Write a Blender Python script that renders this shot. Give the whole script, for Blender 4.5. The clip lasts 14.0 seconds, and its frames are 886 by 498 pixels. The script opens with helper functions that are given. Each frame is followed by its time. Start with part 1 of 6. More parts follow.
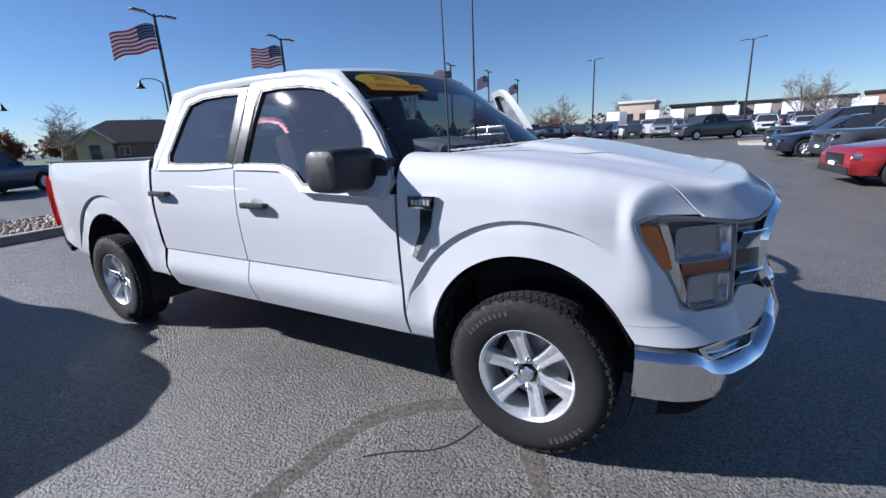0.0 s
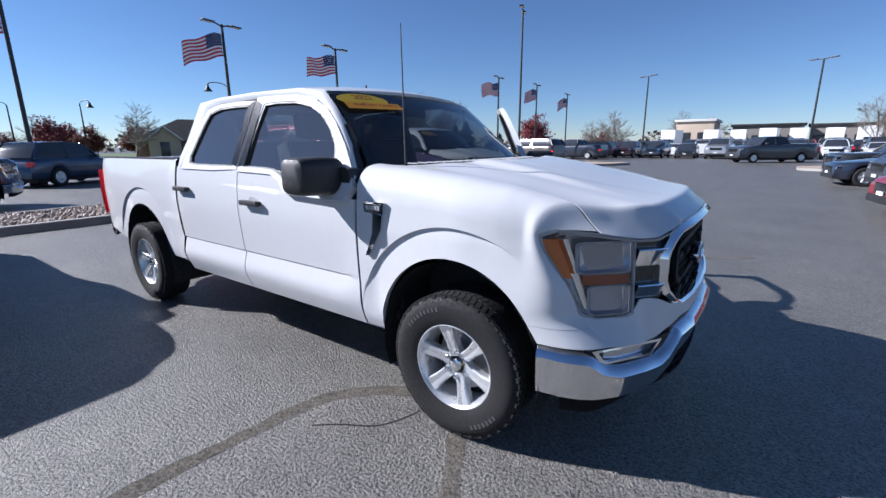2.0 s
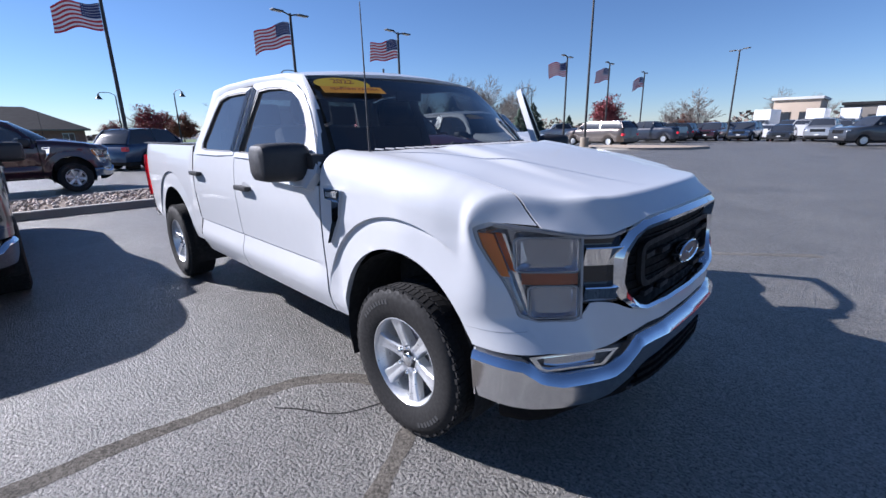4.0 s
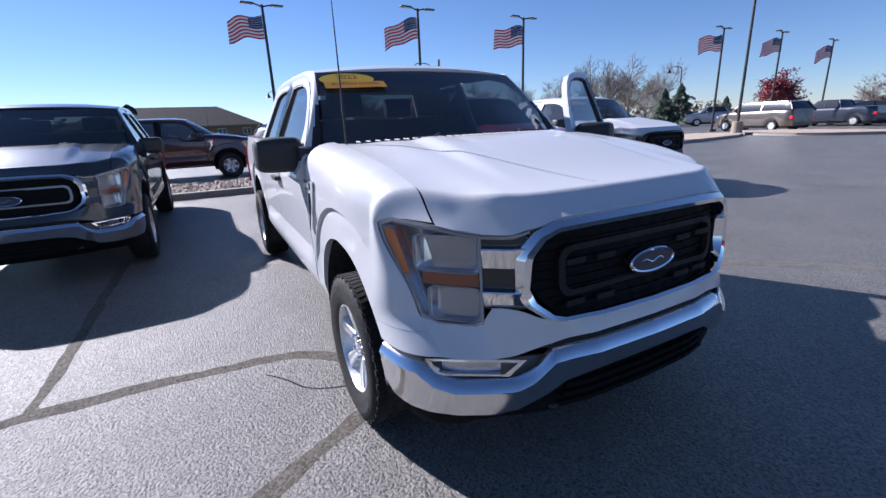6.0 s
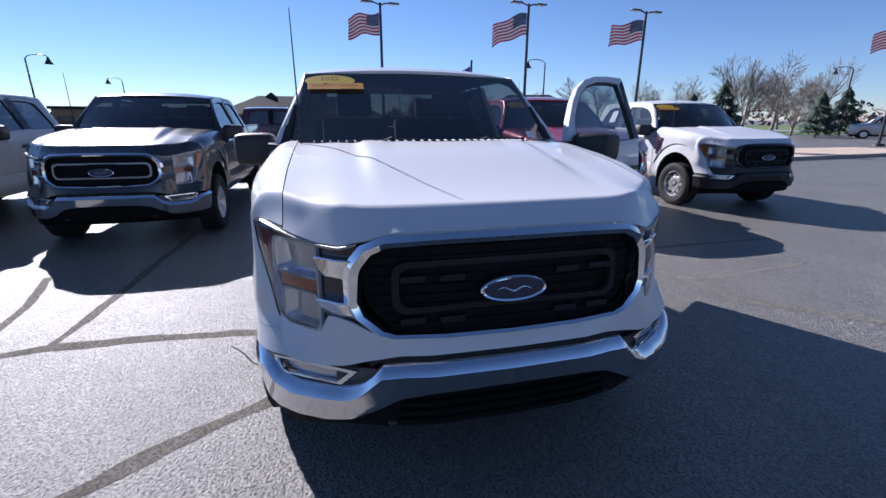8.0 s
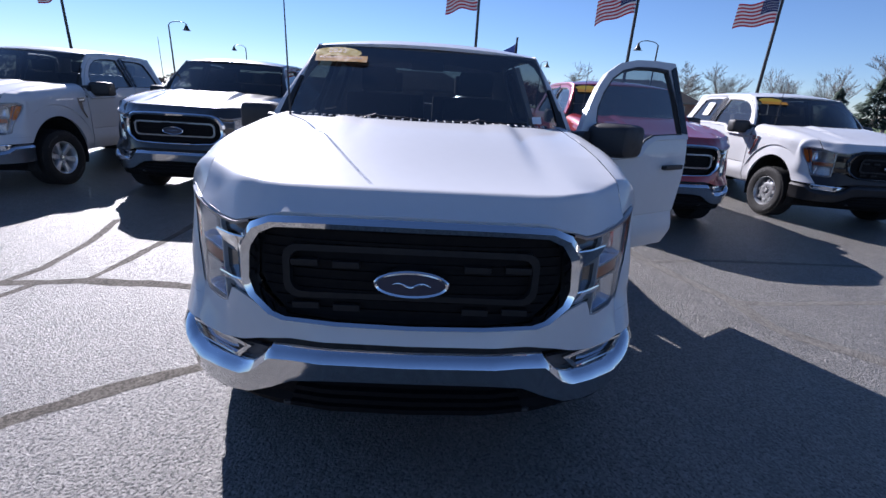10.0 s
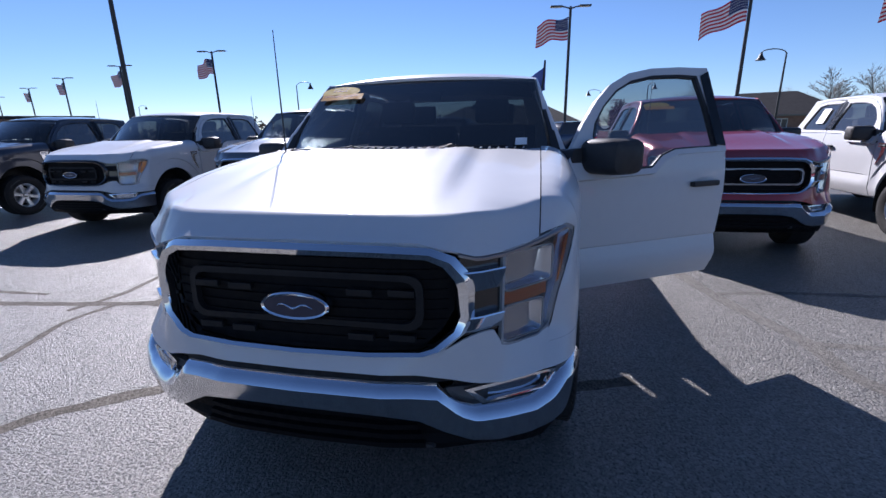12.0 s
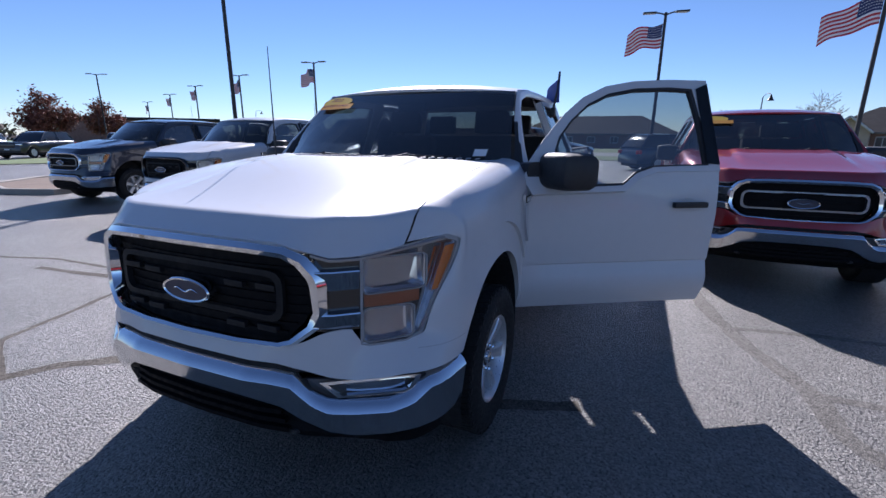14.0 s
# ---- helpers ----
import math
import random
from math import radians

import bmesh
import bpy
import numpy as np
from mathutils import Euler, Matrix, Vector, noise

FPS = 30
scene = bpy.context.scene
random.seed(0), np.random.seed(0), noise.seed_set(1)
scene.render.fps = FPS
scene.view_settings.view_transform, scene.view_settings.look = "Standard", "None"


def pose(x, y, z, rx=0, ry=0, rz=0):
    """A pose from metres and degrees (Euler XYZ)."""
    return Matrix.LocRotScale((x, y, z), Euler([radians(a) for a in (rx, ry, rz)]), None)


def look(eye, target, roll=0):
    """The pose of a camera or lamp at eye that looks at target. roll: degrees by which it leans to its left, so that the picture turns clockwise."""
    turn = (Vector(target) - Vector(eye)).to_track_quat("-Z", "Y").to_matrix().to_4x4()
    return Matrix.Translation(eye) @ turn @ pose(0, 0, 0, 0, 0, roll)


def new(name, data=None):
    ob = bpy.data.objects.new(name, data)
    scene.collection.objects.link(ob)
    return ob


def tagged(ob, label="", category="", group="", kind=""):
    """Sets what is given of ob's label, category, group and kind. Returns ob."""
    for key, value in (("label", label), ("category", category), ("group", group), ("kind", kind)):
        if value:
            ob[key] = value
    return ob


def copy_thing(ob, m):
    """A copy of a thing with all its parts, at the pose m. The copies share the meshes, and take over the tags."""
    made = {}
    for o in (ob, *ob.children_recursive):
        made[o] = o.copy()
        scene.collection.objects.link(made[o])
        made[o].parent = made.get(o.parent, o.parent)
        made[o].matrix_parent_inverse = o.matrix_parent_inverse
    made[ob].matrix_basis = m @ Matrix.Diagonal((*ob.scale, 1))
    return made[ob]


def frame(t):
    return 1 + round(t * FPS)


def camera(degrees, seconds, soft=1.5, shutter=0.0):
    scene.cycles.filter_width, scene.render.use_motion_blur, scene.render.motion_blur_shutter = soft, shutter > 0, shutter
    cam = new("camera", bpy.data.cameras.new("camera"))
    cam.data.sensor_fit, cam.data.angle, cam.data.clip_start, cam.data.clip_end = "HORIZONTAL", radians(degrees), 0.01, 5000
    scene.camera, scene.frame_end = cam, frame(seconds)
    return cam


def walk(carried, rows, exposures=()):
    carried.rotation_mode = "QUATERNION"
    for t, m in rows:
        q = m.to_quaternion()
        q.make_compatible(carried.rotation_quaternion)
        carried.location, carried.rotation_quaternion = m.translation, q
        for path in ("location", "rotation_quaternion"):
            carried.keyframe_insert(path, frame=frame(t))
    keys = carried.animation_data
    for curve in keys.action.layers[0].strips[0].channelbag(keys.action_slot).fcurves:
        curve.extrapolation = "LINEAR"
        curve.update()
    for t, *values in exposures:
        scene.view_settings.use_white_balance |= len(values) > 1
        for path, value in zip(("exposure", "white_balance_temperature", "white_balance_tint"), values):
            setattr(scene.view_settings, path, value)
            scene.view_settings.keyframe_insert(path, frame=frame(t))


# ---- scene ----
cam = camera(90.6, 14.0)
PATH = [
    (0, (0.6072, -2.7138, 1.4772), (-0.3740, -1.0471, 0.9679), -2.90),
    (0.5, (0.7792, -2.8299, 1.4946), (-0.2329, -1.1776, 0.9993), -2.43),
    (1, (0.9355, -2.8745, 1.5126), (-0.1128, -1.2405, 1.0319), -1.77),
    (1.5, (1.0878, -2.7917, 1.5199), (-0.0085, -1.1864, 1.0495), -0.97),
    (2, (1.1709, -2.6806, 1.4965), (0.0223, -1.1100, 1.0338), -0.45),
    (2.5, (1.1241, -2.5425, 1.4887), (-0.0769, -1.0112, 1.0277), -0.25),
    (3, (1.1768, -2.4569, 1.4947), (-0.0729, -0.9678, 1.0244), -0.30),
    (3.2, (1.2497, -2.4293, 1.4948), (-0.0187, -0.9588, 1.0164), -0.32),
    (5.3, (1.9141, -1.7822, 1.5032), (0.3303, -0.7027, 0.9322), -2.29),
    (5.5, (1.9732, -1.7155, 1.5113), (0.3525, -0.6896, 0.9448), -2.32),
    (6, (2.0228, -1.5211, 1.4879), (0.3227, -0.6279, 0.9295), -2.33),
    (6.5, (2.0930, -1.3133, 1.5105), (0.3297, -0.5445, 0.9630), -1.98),
    (7, (2.2866, -1.0632, 1.5159), (0.4795, -0.4036, 0.9687), -1.40),
    (7.5, (2.3340, -0.8384, 1.5063), (0.4946, -0.2821, 0.9522), -0.57),
    (8, (2.3464, -0.6201, 1.5249), (0.4838, -0.1634, 0.9574), 0.14),
    (8.2, (2.3663, -0.5321, 1.5199), (0.4966, -0.1147, 0.9455), 0.42),
    (10.3, (2.3138, 0.1842, 1.5480), (0.4259, 0.2078, 0.8881), 2.61),
    (10.5, (2.3404, 0.2917, 1.5213), (0.4341, 0.2485, 0.9178), 0.19),
    (11, (2.3442, 0.4619, 1.5218), (0.4355, 0.2857, 0.9512), -1.06),
    (11.5, (2.2435, 0.6098, 1.5130), (0.3409, 0.3273, 0.9649), -1.20),
    (12, (2.2125, 0.8045, 1.5090), (0.3265, 0.4020, 0.9790), -1.11),
    (12.5, (2.1955, 1.0549, 1.5299), (0.3311, 0.5425, 1.0187), -0.91),
    (13, (2.0962, 1.1962, 1.5092), (0.2579, 0.5855, 1.0115), -0.52),
    (13.5, (2.0575, 1.3559, 1.5135), (0.2457, 0.6638, 1.0254), -0.02),
    (14, (2.0429, 1.5829, 1.5160), (0.2614, 0.8196, 1.0225), 0.39),
]
walk(cam, [(t, look(eye, target, roll)) for t, eye, target, roll in PATH], [(0, 0.84, 5650, 14), (3, 0.98, 5650, 16), (6.5, 1.08, 5700, 20), (9, 1.03, 5750, 20), (14, 1.02, 5750, 21)])

# ---- light: low late-autumn sun ahead of the walk, clear sky ----
SUN = Vector((-1.40, -0.74, 1.0)).normalized()
sky_world = bpy.data.worlds.new("sky")
scene.world = sky_world
sky_world.use_nodes = True
wn = sky_world.node_tree.nodes
wl = sky_world.node_tree.links
sky = wn.new("ShaderNodeTexSky")
sky.sky_type = "NISHITA"
sky.sun_disc = False
sky.sun_elevation = math.asin(SUN.z)
sky.sun_rotation = math.atan2(SUN.x, SUN.y)
sky.air_density, sky.dust_density, sky.ozone_density = 0.85, 0.0, 5.0
wl.new(sky.outputs[0], wn["Background"].inputs[0])
wn["Background"].inputs[1].default_value = 0.054
lamp = bpy.data.lights.new("sun", "SUN")
lamp.energy, lamp.angle, lamp.color = 5.0, radians(0.53), (1.0, 0.94, 0.86)
sun = new("sun", lamp)
sun.matrix_world = look((0, 0, 30), Vector((0, 0, 30)) - SUN)
scene.view_settings.exposure = 0.0


# ---- materials ----
def material(name, base, rough=0.5, metal=0.0, coat=0.0, vary=0.12, grain=8.0, bump=0.0, bump_scale=200.0, each=0.0, spec=0.5, dust=0.0, sheen=None):
    """A surface with colour variation at two scales, uneven roughness and fine relief."""
    m = bpy.data.materials.new(name)
    m.use_nodes = True
    n, l = m.node_tree.nodes, m.node_tree.links
    b = n["Principled BSDF"]
    b.inputs["Metallic"].default_value = metal
    b.inputs["Coat Weight"].default_value = coat
    b.inputs["Coat Roughness"].default_value = 0.04
    b.inputs["Specular IOR Level"].default_value = spec
    tc = n.new("ShaderNodeTexCoord")
    big, fine = n.new("ShaderNodeTexNoise"), n.new("ShaderNodeTexNoise")
    big.inputs["Scale"].default_value, big.inputs["Detail"].default_value = grain * 0.15, 3
    fine.inputs["Scale"].default_value, fine.inputs["Detail"].default_value = grain * 4, 5
    both = n.new("ShaderNodeMath")
    both.operation = "ADD"
    for tex in (big, fine):
        l.new(tc.outputs["Object"], tex.inputs["Vector"])
    l.new(big.outputs["Fac"], both.inputs[0])
    l.new(fine.outputs["Fac"], both.inputs[1])
    tone = n.new("ShaderNodeMapRange")
    tone.inputs["From Min"].default_value, tone.inputs["From Max"].default_value = 0.6, 1.4
    tone.inputs["To Min"].default_value, tone.inputs["To Max"].default_value = 1 - vary, 1 + vary
    l.new(both.outputs[0], tone.inputs["Value"])
    value = tone.outputs[0]
    if each:
        info = n.new("ShaderNodeObjectInfo")
        geo = n.new("ShaderNodeNewGeometry")
        add = n.new("ShaderNodeMath")
        add.operation = "ADD"
        l.new(info.outputs["Random"], add.inputs[0])
        l.new(geo.outputs["Random Per Island"], add.inputs[1])
        fr = n.new("ShaderNodeMath")
        fr.operation = "FRACT"
        l.new(add.outputs[0], fr.inputs[0])
        span = n.new("ShaderNodeMapRange")
        span.inputs["To Min"].default_value, span.inputs["To Max"].default_value = 1 - each, 1 + each
        l.new(fr.outputs[0], span.inputs["Value"])
        mul = n.new("ShaderNodeMath")
        mul.operation = "MULTIPLY"
        l.new(value, mul.inputs[0])
        l.new(span.outputs[0], mul.inputs[1])
        value = mul.outputs[0]
    mix = n.new("ShaderNodeVectorMath")
    mix.operation = "SCALE"
    mix.inputs[0].default_value = base[:3]
    l.new(value, mix.inputs["Scale"])
    l.new(mix.outputs[0], b.inputs["Base Color"])
    rr = n.new("ShaderNodeMapRange")
    rr.inputs["From Min"].default_value, rr.inputs["From Max"].default_value = 0.3, 0.7
    rr.inputs["To Min"].default_value, rr.inputs["To Max"].default_value = rough * (0.97 if coat else 0.78), min(1.0, rough * (1.03 if coat else 1.22))
    l.new(fine.outputs["Fac"], rr.inputs["Value"])
    l.new(rr.outputs[0], b.inputs["Roughness"])
    if bump:
        bt = n.new("ShaderNodeTexNoise")
        bt.inputs["Scale"].default_value, bt.inputs["Detail"].default_value = bump_scale, 4
        l.new(tc.outputs["Object"], bt.inputs["Vector"])
        bp = n.new("ShaderNodeBump")
        bp.inputs["Strength"].default_value = min(1.0, bump)
        bp.inputs["Distance"].default_value = 0.4 / bump_scale
        l.new(bt.outputs["Fac"], bp.inputs["Height"])
        l.new(bp.outputs[0], b.inputs["Normal"])
    return m


def glass(name, tint, gloss_rough=0.01, least=0.09, dust=0.02):
    """A tinted pane: light passes with a tint, Fresnel gives the gloss."""
    m = bpy.data.materials.new(name)
    m.use_nodes = True
    n, l = m.node_tree.nodes, m.node_tree.links
    n.remove(n["Principled BSDF"])
    clear, gl, mx, fr = n.new("ShaderNodeBsdfTransparent"), n.new("ShaderNodeBsdfGlossy"), n.new("ShaderNodeMixShader"), n.new("ShaderNodeLayerWeight")
    clear.inputs[0].default_value = (*tint, 1)
    gl.inputs["Roughness"].default_value = gloss_rough
    fr.inputs["Blend"].default_value = 0.5
    power, gain = n.new("ShaderNodeMath"), n.new("ShaderNodeMapRange")
    power.operation = "POWER"
    power.inputs[1].default_value = 5.0
    l.new(fr.outputs["Facing"], power.inputs[0])
    gain.inputs["To Min"].default_value = least
    l.new(power.outputs[0], gain.inputs["Value"])
    l.new(gain.outputs[0], mx.inputs[0])
    film, body = n.new("ShaderNodeBsdfDiffuse"), n.new("ShaderNodeMixShader")
    film.inputs[0].default_value = (0.6, 0.6, 0.6, 1)
    body.inputs[0].default_value = dust
    l.new(clear.outputs[0], body.inputs[1])
    l.new(film.outputs[0], body.inputs[2])
    l.new(body.outputs[0], mx.inputs[1])
    l.new(gl.outputs[0], mx.inputs[2])
    l.new(mx.outputs[0], n["Material Output"].inputs[0])
    return m


WHITE = material("white_paint", (0.56, 0.565, 0.572), 0.45, spec=0.08, coat=0.65, vary=0.02, grain=5)
BLACK = material("black_paint", (0.020, 0.021, 0.023), 0.3, coat=1.0, spec=0.4, vary=0.15)
NAVY = material("navy_paint", (0.014, 0.018, 0.032), 0.3, coat=1.0, spec=0.4, vary=0.15)
RED = material("red_paint", (0.30, 0.012, 0.015), 0.3, metal=0.3, coat=1.0, vary=0.06)
MAROON = material("maroon_paint", (0.04, 0.008, 0.012), 0.3, metal=0.2, coat=1.0, vary=0.06)
SILVER = material("silver_paint", (0.42, 0.43, 0.44), 0.35, metal=0.6, coat=1.0, vary=0.04)
GREY = material("grey_paint", (0.06, 0.065, 0.075), 0.35, metal=0.4, coat=1.0, vary=0.05)
BLUE = material("blue_paint", (0.025, 0.045, 0.09), 0.33, metal=0.4, coat=1.0, vary=0.05)
BRONZE = material("bronze_paint", (0.085, 0.066, 0.056), 0.35, metal=0.5, coat=1.0, vary=0.05)
CHROME = material("chrome", (0.80, 0.81, 0.82), 0.045, metal=1.0, coat=0.01, vary=0.02)
BUMPER_CHROME = material("bumper_chrome", (0.74, 0.75, 0.77), 0.12, metal=1.0, coat=0.01, vary=0.02)
FOGBACK = material("fog_lamp_back", (0.10, 0.10, 0.105), 0.35, vary=0.1)
SATIN = material("satin_trim", (0.26, 0.26, 0.27), 0.35, metal=0.9, vary=0.05)
GAP = material("panel_gap", (0.22, 0.22, 0.23), 0.8, vary=0.1)
TRIMGREY = material("grille_trim", (0.012, 0.012, 0.013), 0.6, spec=0.25, vary=0.1)
# black plastic ribs, with their sun glints painted in as pale grey
RIB_GLINT = material("cowl_rib_glints", (0.40, 0.40, 0.41), 0.4, vary=0.1)
ALLOY = material("brushed_alloy", (0.68, 0.69, 0.70), 0.34, metal=0.7, vary=0.05, grain=20)
STEEL = material("steel", (0.35, 0.35, 0.36), 0.35, metal=0.9, vary=0.15)
PLASTIC = material("black_plastic", (0.018, 0.018, 0.02), 0.55, vary=0.2, bump=0.25, bump_scale=900)
GLOSSBLACK = material("gloss_black_trim", (0.012, 0.012, 0.013), 0.18, coat=0.5, vary=0.1)
RUBBER = material("tyre_rubber", (0.015, 0.0145, 0.0145), 0.8, spec=0.35, vary=0.25, grain=14, bump=0.3, bump_scale=600)
DARK = material("underbody", (0.010, 0.010, 0.011), 0.85, vary=0.3)
CLOTH = material("seat_cloth", (0.035, 0.036, 0.038), 0.9, vary=0.15, bump=0.4, bump_scale=700)
AMBER_BAR = material("amber_bar", (0.50, 0.11, 0.03), 0.3, coat=0.6, vary=0.1, grain=30)
AMBER = material("amber_lens", (1.0, 0.30, 0.02), 0.2, coat=0.8, vary=0.08, grain=30)
REDLENS = material("red_lens", (0.68, 0.014, 0.03), 0.18, coat=0.9, vary=0.08, grain=30)
REFLECTOR = material("lamp_reflector", (0.66, 0.68, 0.72), 0.10, metal=1.0, vary=0.12, grain=40)
LAMPRIM = material("lamp_rim", (0.30, 0.31, 0.32), 0.25, coat=0.5, vary=0.05)
HOUSING = material("lamp_housing", (0.36, 0.37, 0.40), 0.22, metal=0.85, vary=0.1)
GRILLE = material("grille_black", (0.006, 0.006, 0.007), 0.7, spec=0.12, vary=0.2)
MARKING = material("sidewall_marking", (0.05, 0.05, 0.05), 0.75, vary=0.2)
FLAG_BLUE = material("pennant_cloth", (0.03, 0.06, 0.22), 0.85, vary=0.1)
BADGE = material("badge_blue", (0.006, 0.014, 0.045), 0.35, coat=0.25, vary=0.05)
GLASS = glass("window_glass", (0.36, 0.40, 0.41), least=0.18, dust=0.05)
TINT = glass("privacy_glass", (0.09, 0.10, 0.105), least=0.20, dust=0.06)
SHIELD = glass("windshield_glass", (0.16, 0.18, 0.185))
LENS = glass("clear_lens", (0.90, 0.91, 0.92), least=0.06, dust=0.006)
STICKER_Y = material("sticker_yellow", (0.56, 0.37, 0.04), 0.7, spec=0.15, vary=0.05)
STICKER_O = material("sticker_orange", (0.58, 0.26, 0.035), 0.7, spec=0.15, vary=0.05)
STICKER_D = material("sticker_ink", (0.16, 0.022, 0.008), 0.5, vary=0.05)
PAPER = material("paper_tag", (0.78, 0.78, 0.77), 0.7, vary=0.03)


# ---- mesh kit ----
def finish(bm, sharp=0.55):
    bmesh.ops.recalc_face_normals(bm, faces=bm.faces)
    for f in bm.faces:
        f.smooth = True
    for e in bm.edges:
        if len(e.link_faces) == 2 and e.calc_face_angle(0.0) > sharp:
            e.smooth = False


def part(name, bm, mat, parent=None, label="", sharp=0.55):
    """Link a bmesh as one mesh object under a thing or a part."""
    finish(bm, sharp)
    me = bpy.data.meshes.new(name)
    bm.to_mesh(me)
    bm.free()
    for one in mat if isinstance(mat, (list, tuple)) else [mat]:
        me.materials.append(one)
    ob = new(name, me)
    ob.parent = parent
    if label:
        ob["label"] = label
    return ob


def grid(bm, rows, close=False):
    """Quads over rows of points of equal length. close joins each row's end to its start."""
    vs = [[bm.verts.new(p) for p in r] for r in rows]
    for a, b in zip(vs, vs[1:]):
        k = len(a)
        for i in range(k if close else k - 1):
            j = (i + 1) % k
            try:
                bm.faces.new((a[i], a[j], b[j], b[i]))
            except ValueError:
                pass
    return vs


def sheet(rows, thick=0.012, close=False):
    bm = bmesh.new()
    grid(bm, rows, close)
    bmesh.ops.remove_doubles(bm, verts=bm.verts, dist=1e-5)
    if thick:
        bmesh.ops.recalc_face_normals(bm, faces=bm.faces)
        bmesh.ops.solidify(bm, geom=bm.faces[:], thickness=thick)
    return bm


def box(bm, lo, hi, bevel=0.0, m=None, seg=2):
    c = [(a + b) / 2 for a, b in zip(lo, hi)]
    s = [abs(b - a) for a, b in zip(lo, hi)]
    mm = (m or Matrix()) @ Matrix.Translation(c) @ Matrix.Diagonal((*s, 1))
    vs = bmesh.ops.create_cube(bm, size=1, matrix=mm)["verts"]
    if bevel:
        es = list({e for v in vs for e in v.link_edges})
        bmesh.ops.bevel(bm, geom=es, offset=bevel, segments=seg, profile=0.7, affect="EDGES")
    return bm


def boxed(lo, hi, bevel=0.01, m=None, seg=2):
    return box(bmesh.new(), lo, hi, bevel, m, seg)


def tube(bm, pts, r, seg=8, caps=True):
    """A round bar along points; r a number or one for each point."""
    pts = [Vector(p) for p in pts]
    rs = r if isinstance(r, (list, tuple)) else [r] * len(pts)
    rings = []
    for i, p in enumerate(pts):
        d = (pts[min(i + 1, len(pts) - 1)] - pts[max(i - 1, 0)]).normalized()
        q = d.to_track_quat("Z", "Y")
        rings.append([p + q @ Vector((rs[i] * math.cos(a), rs[i] * math.sin(a), 0)) for a in [2 * math.pi * k / seg for k in range(seg)]])
    vs = grid(bm, rings, True)
    if caps:
        for ring in (vs[0], vs[-1]):
            try:
                bm.faces.new(ring)
            except ValueError:
                pass
    return bm


def lathe(profile, seg=48, m=None):
    """Turn (radius, y) pairs about the y axis."""
    bm = bmesh.new()
    rows = [[Vector((r * math.cos(a), y, r * math.sin(a))) for a in [2 * math.pi * k / seg for k in range(seg)]] for r, y in profile]
    grid(bm, rows, True)
    if m:
        bmesh.ops.transform(bm, matrix=m, verts=bm.verts)
    return bm


def prism(bm, outline, depth, m=None):
    """A flat outline of (x, y) given depth along z, then moved by m."""
    m = m or Matrix()
    lo = [bm.verts.new(m @ Vector((x, y, 0))) for x, y in outline]
    hi = [bm.verts.new(m @ Vector((x, y, depth))) for x, y in outline]
    bm.faces.new(lo)
    bm.faces.new(hi)
    k = len(lo)
    for i in range(k):
        bm.faces.new((lo[i], lo[(i + 1) % k], hi[(i + 1) % k], hi[i]))
    return bm


def ring(outer, inner, fn, thick=0.015):
    """A frame between two outlines of equal length, laid on the surface fn(u, v), with thickness."""
    bm = bmesh.new()
    grid(bm, [[fn(*p) for p in outer], [fn(*p) for p in inner]], True)
    bmesh.ops.recalc_face_normals(bm, faces=bm.faces)
    bmesh.ops.solidify(bm, geom=bm.faces[:], thickness=thick)
    return bm


def lerp(table, x):
    """Piecewise smooth look-up in ((x, value), ...)."""
    if x <= table[0][0]:
        return table[0][1]
    for (a, va), (b, vb) in zip(table, table[1:]):
        if x <= b:
            u = (x - a) / (b - a)
            return va + (vb - va) * u
    return table[-1][1]


def smooth(a, b, x):
    u = max(0.0, min(1.0, (x - a) / (b - a)))
    return u * u * (3 - 2 * u)


def span(a, b, k):
    return [a + (b - a) * i / (k - 1) for i in range(k)]


def rounded(x0, z0, x1, z1, r, k=4):
    """Outline of a rounded rectangle."""
    out = []
    for cx, cz, a0 in ((x1 - r, z1 - r, 0), (x0 + r, z1 - r, 90), (x0 + r, z0 + r, 180), (x1 - r, z0 + r, 270)):
        for i in range(k):
            a = radians(a0 + 90 * i / (k - 1))
            out.append((cx + r * math.cos(a), cz + r * math.sin(a)))
    return out


def text_mesh(words, size, depth, m, mat, parent, name="lettering"):
    """Raised lettering in the built-in font as a mesh."""
    cu = bpy.data.curves.new(name, "FONT")
    cu.body, cu.size, cu.extrude, cu.align_x, cu.align_y = words, size, depth, "CENTER", "CENTER"
    tmp = bpy.data.objects.new(name, cu)
    scene.collection.objects.link(tmp)
    dg = bpy.context.evaluated_depsgraph_get()
    me = bpy.data.meshes.new_from_object(tmp.evaluated_get(dg))
    bpy.data.objects.remove(tmp)
    me.transform(m)
    me.materials.clear()
    me.materials.append(mat)
    ob = new(name, me)
    ob.parent = parent
    return ob


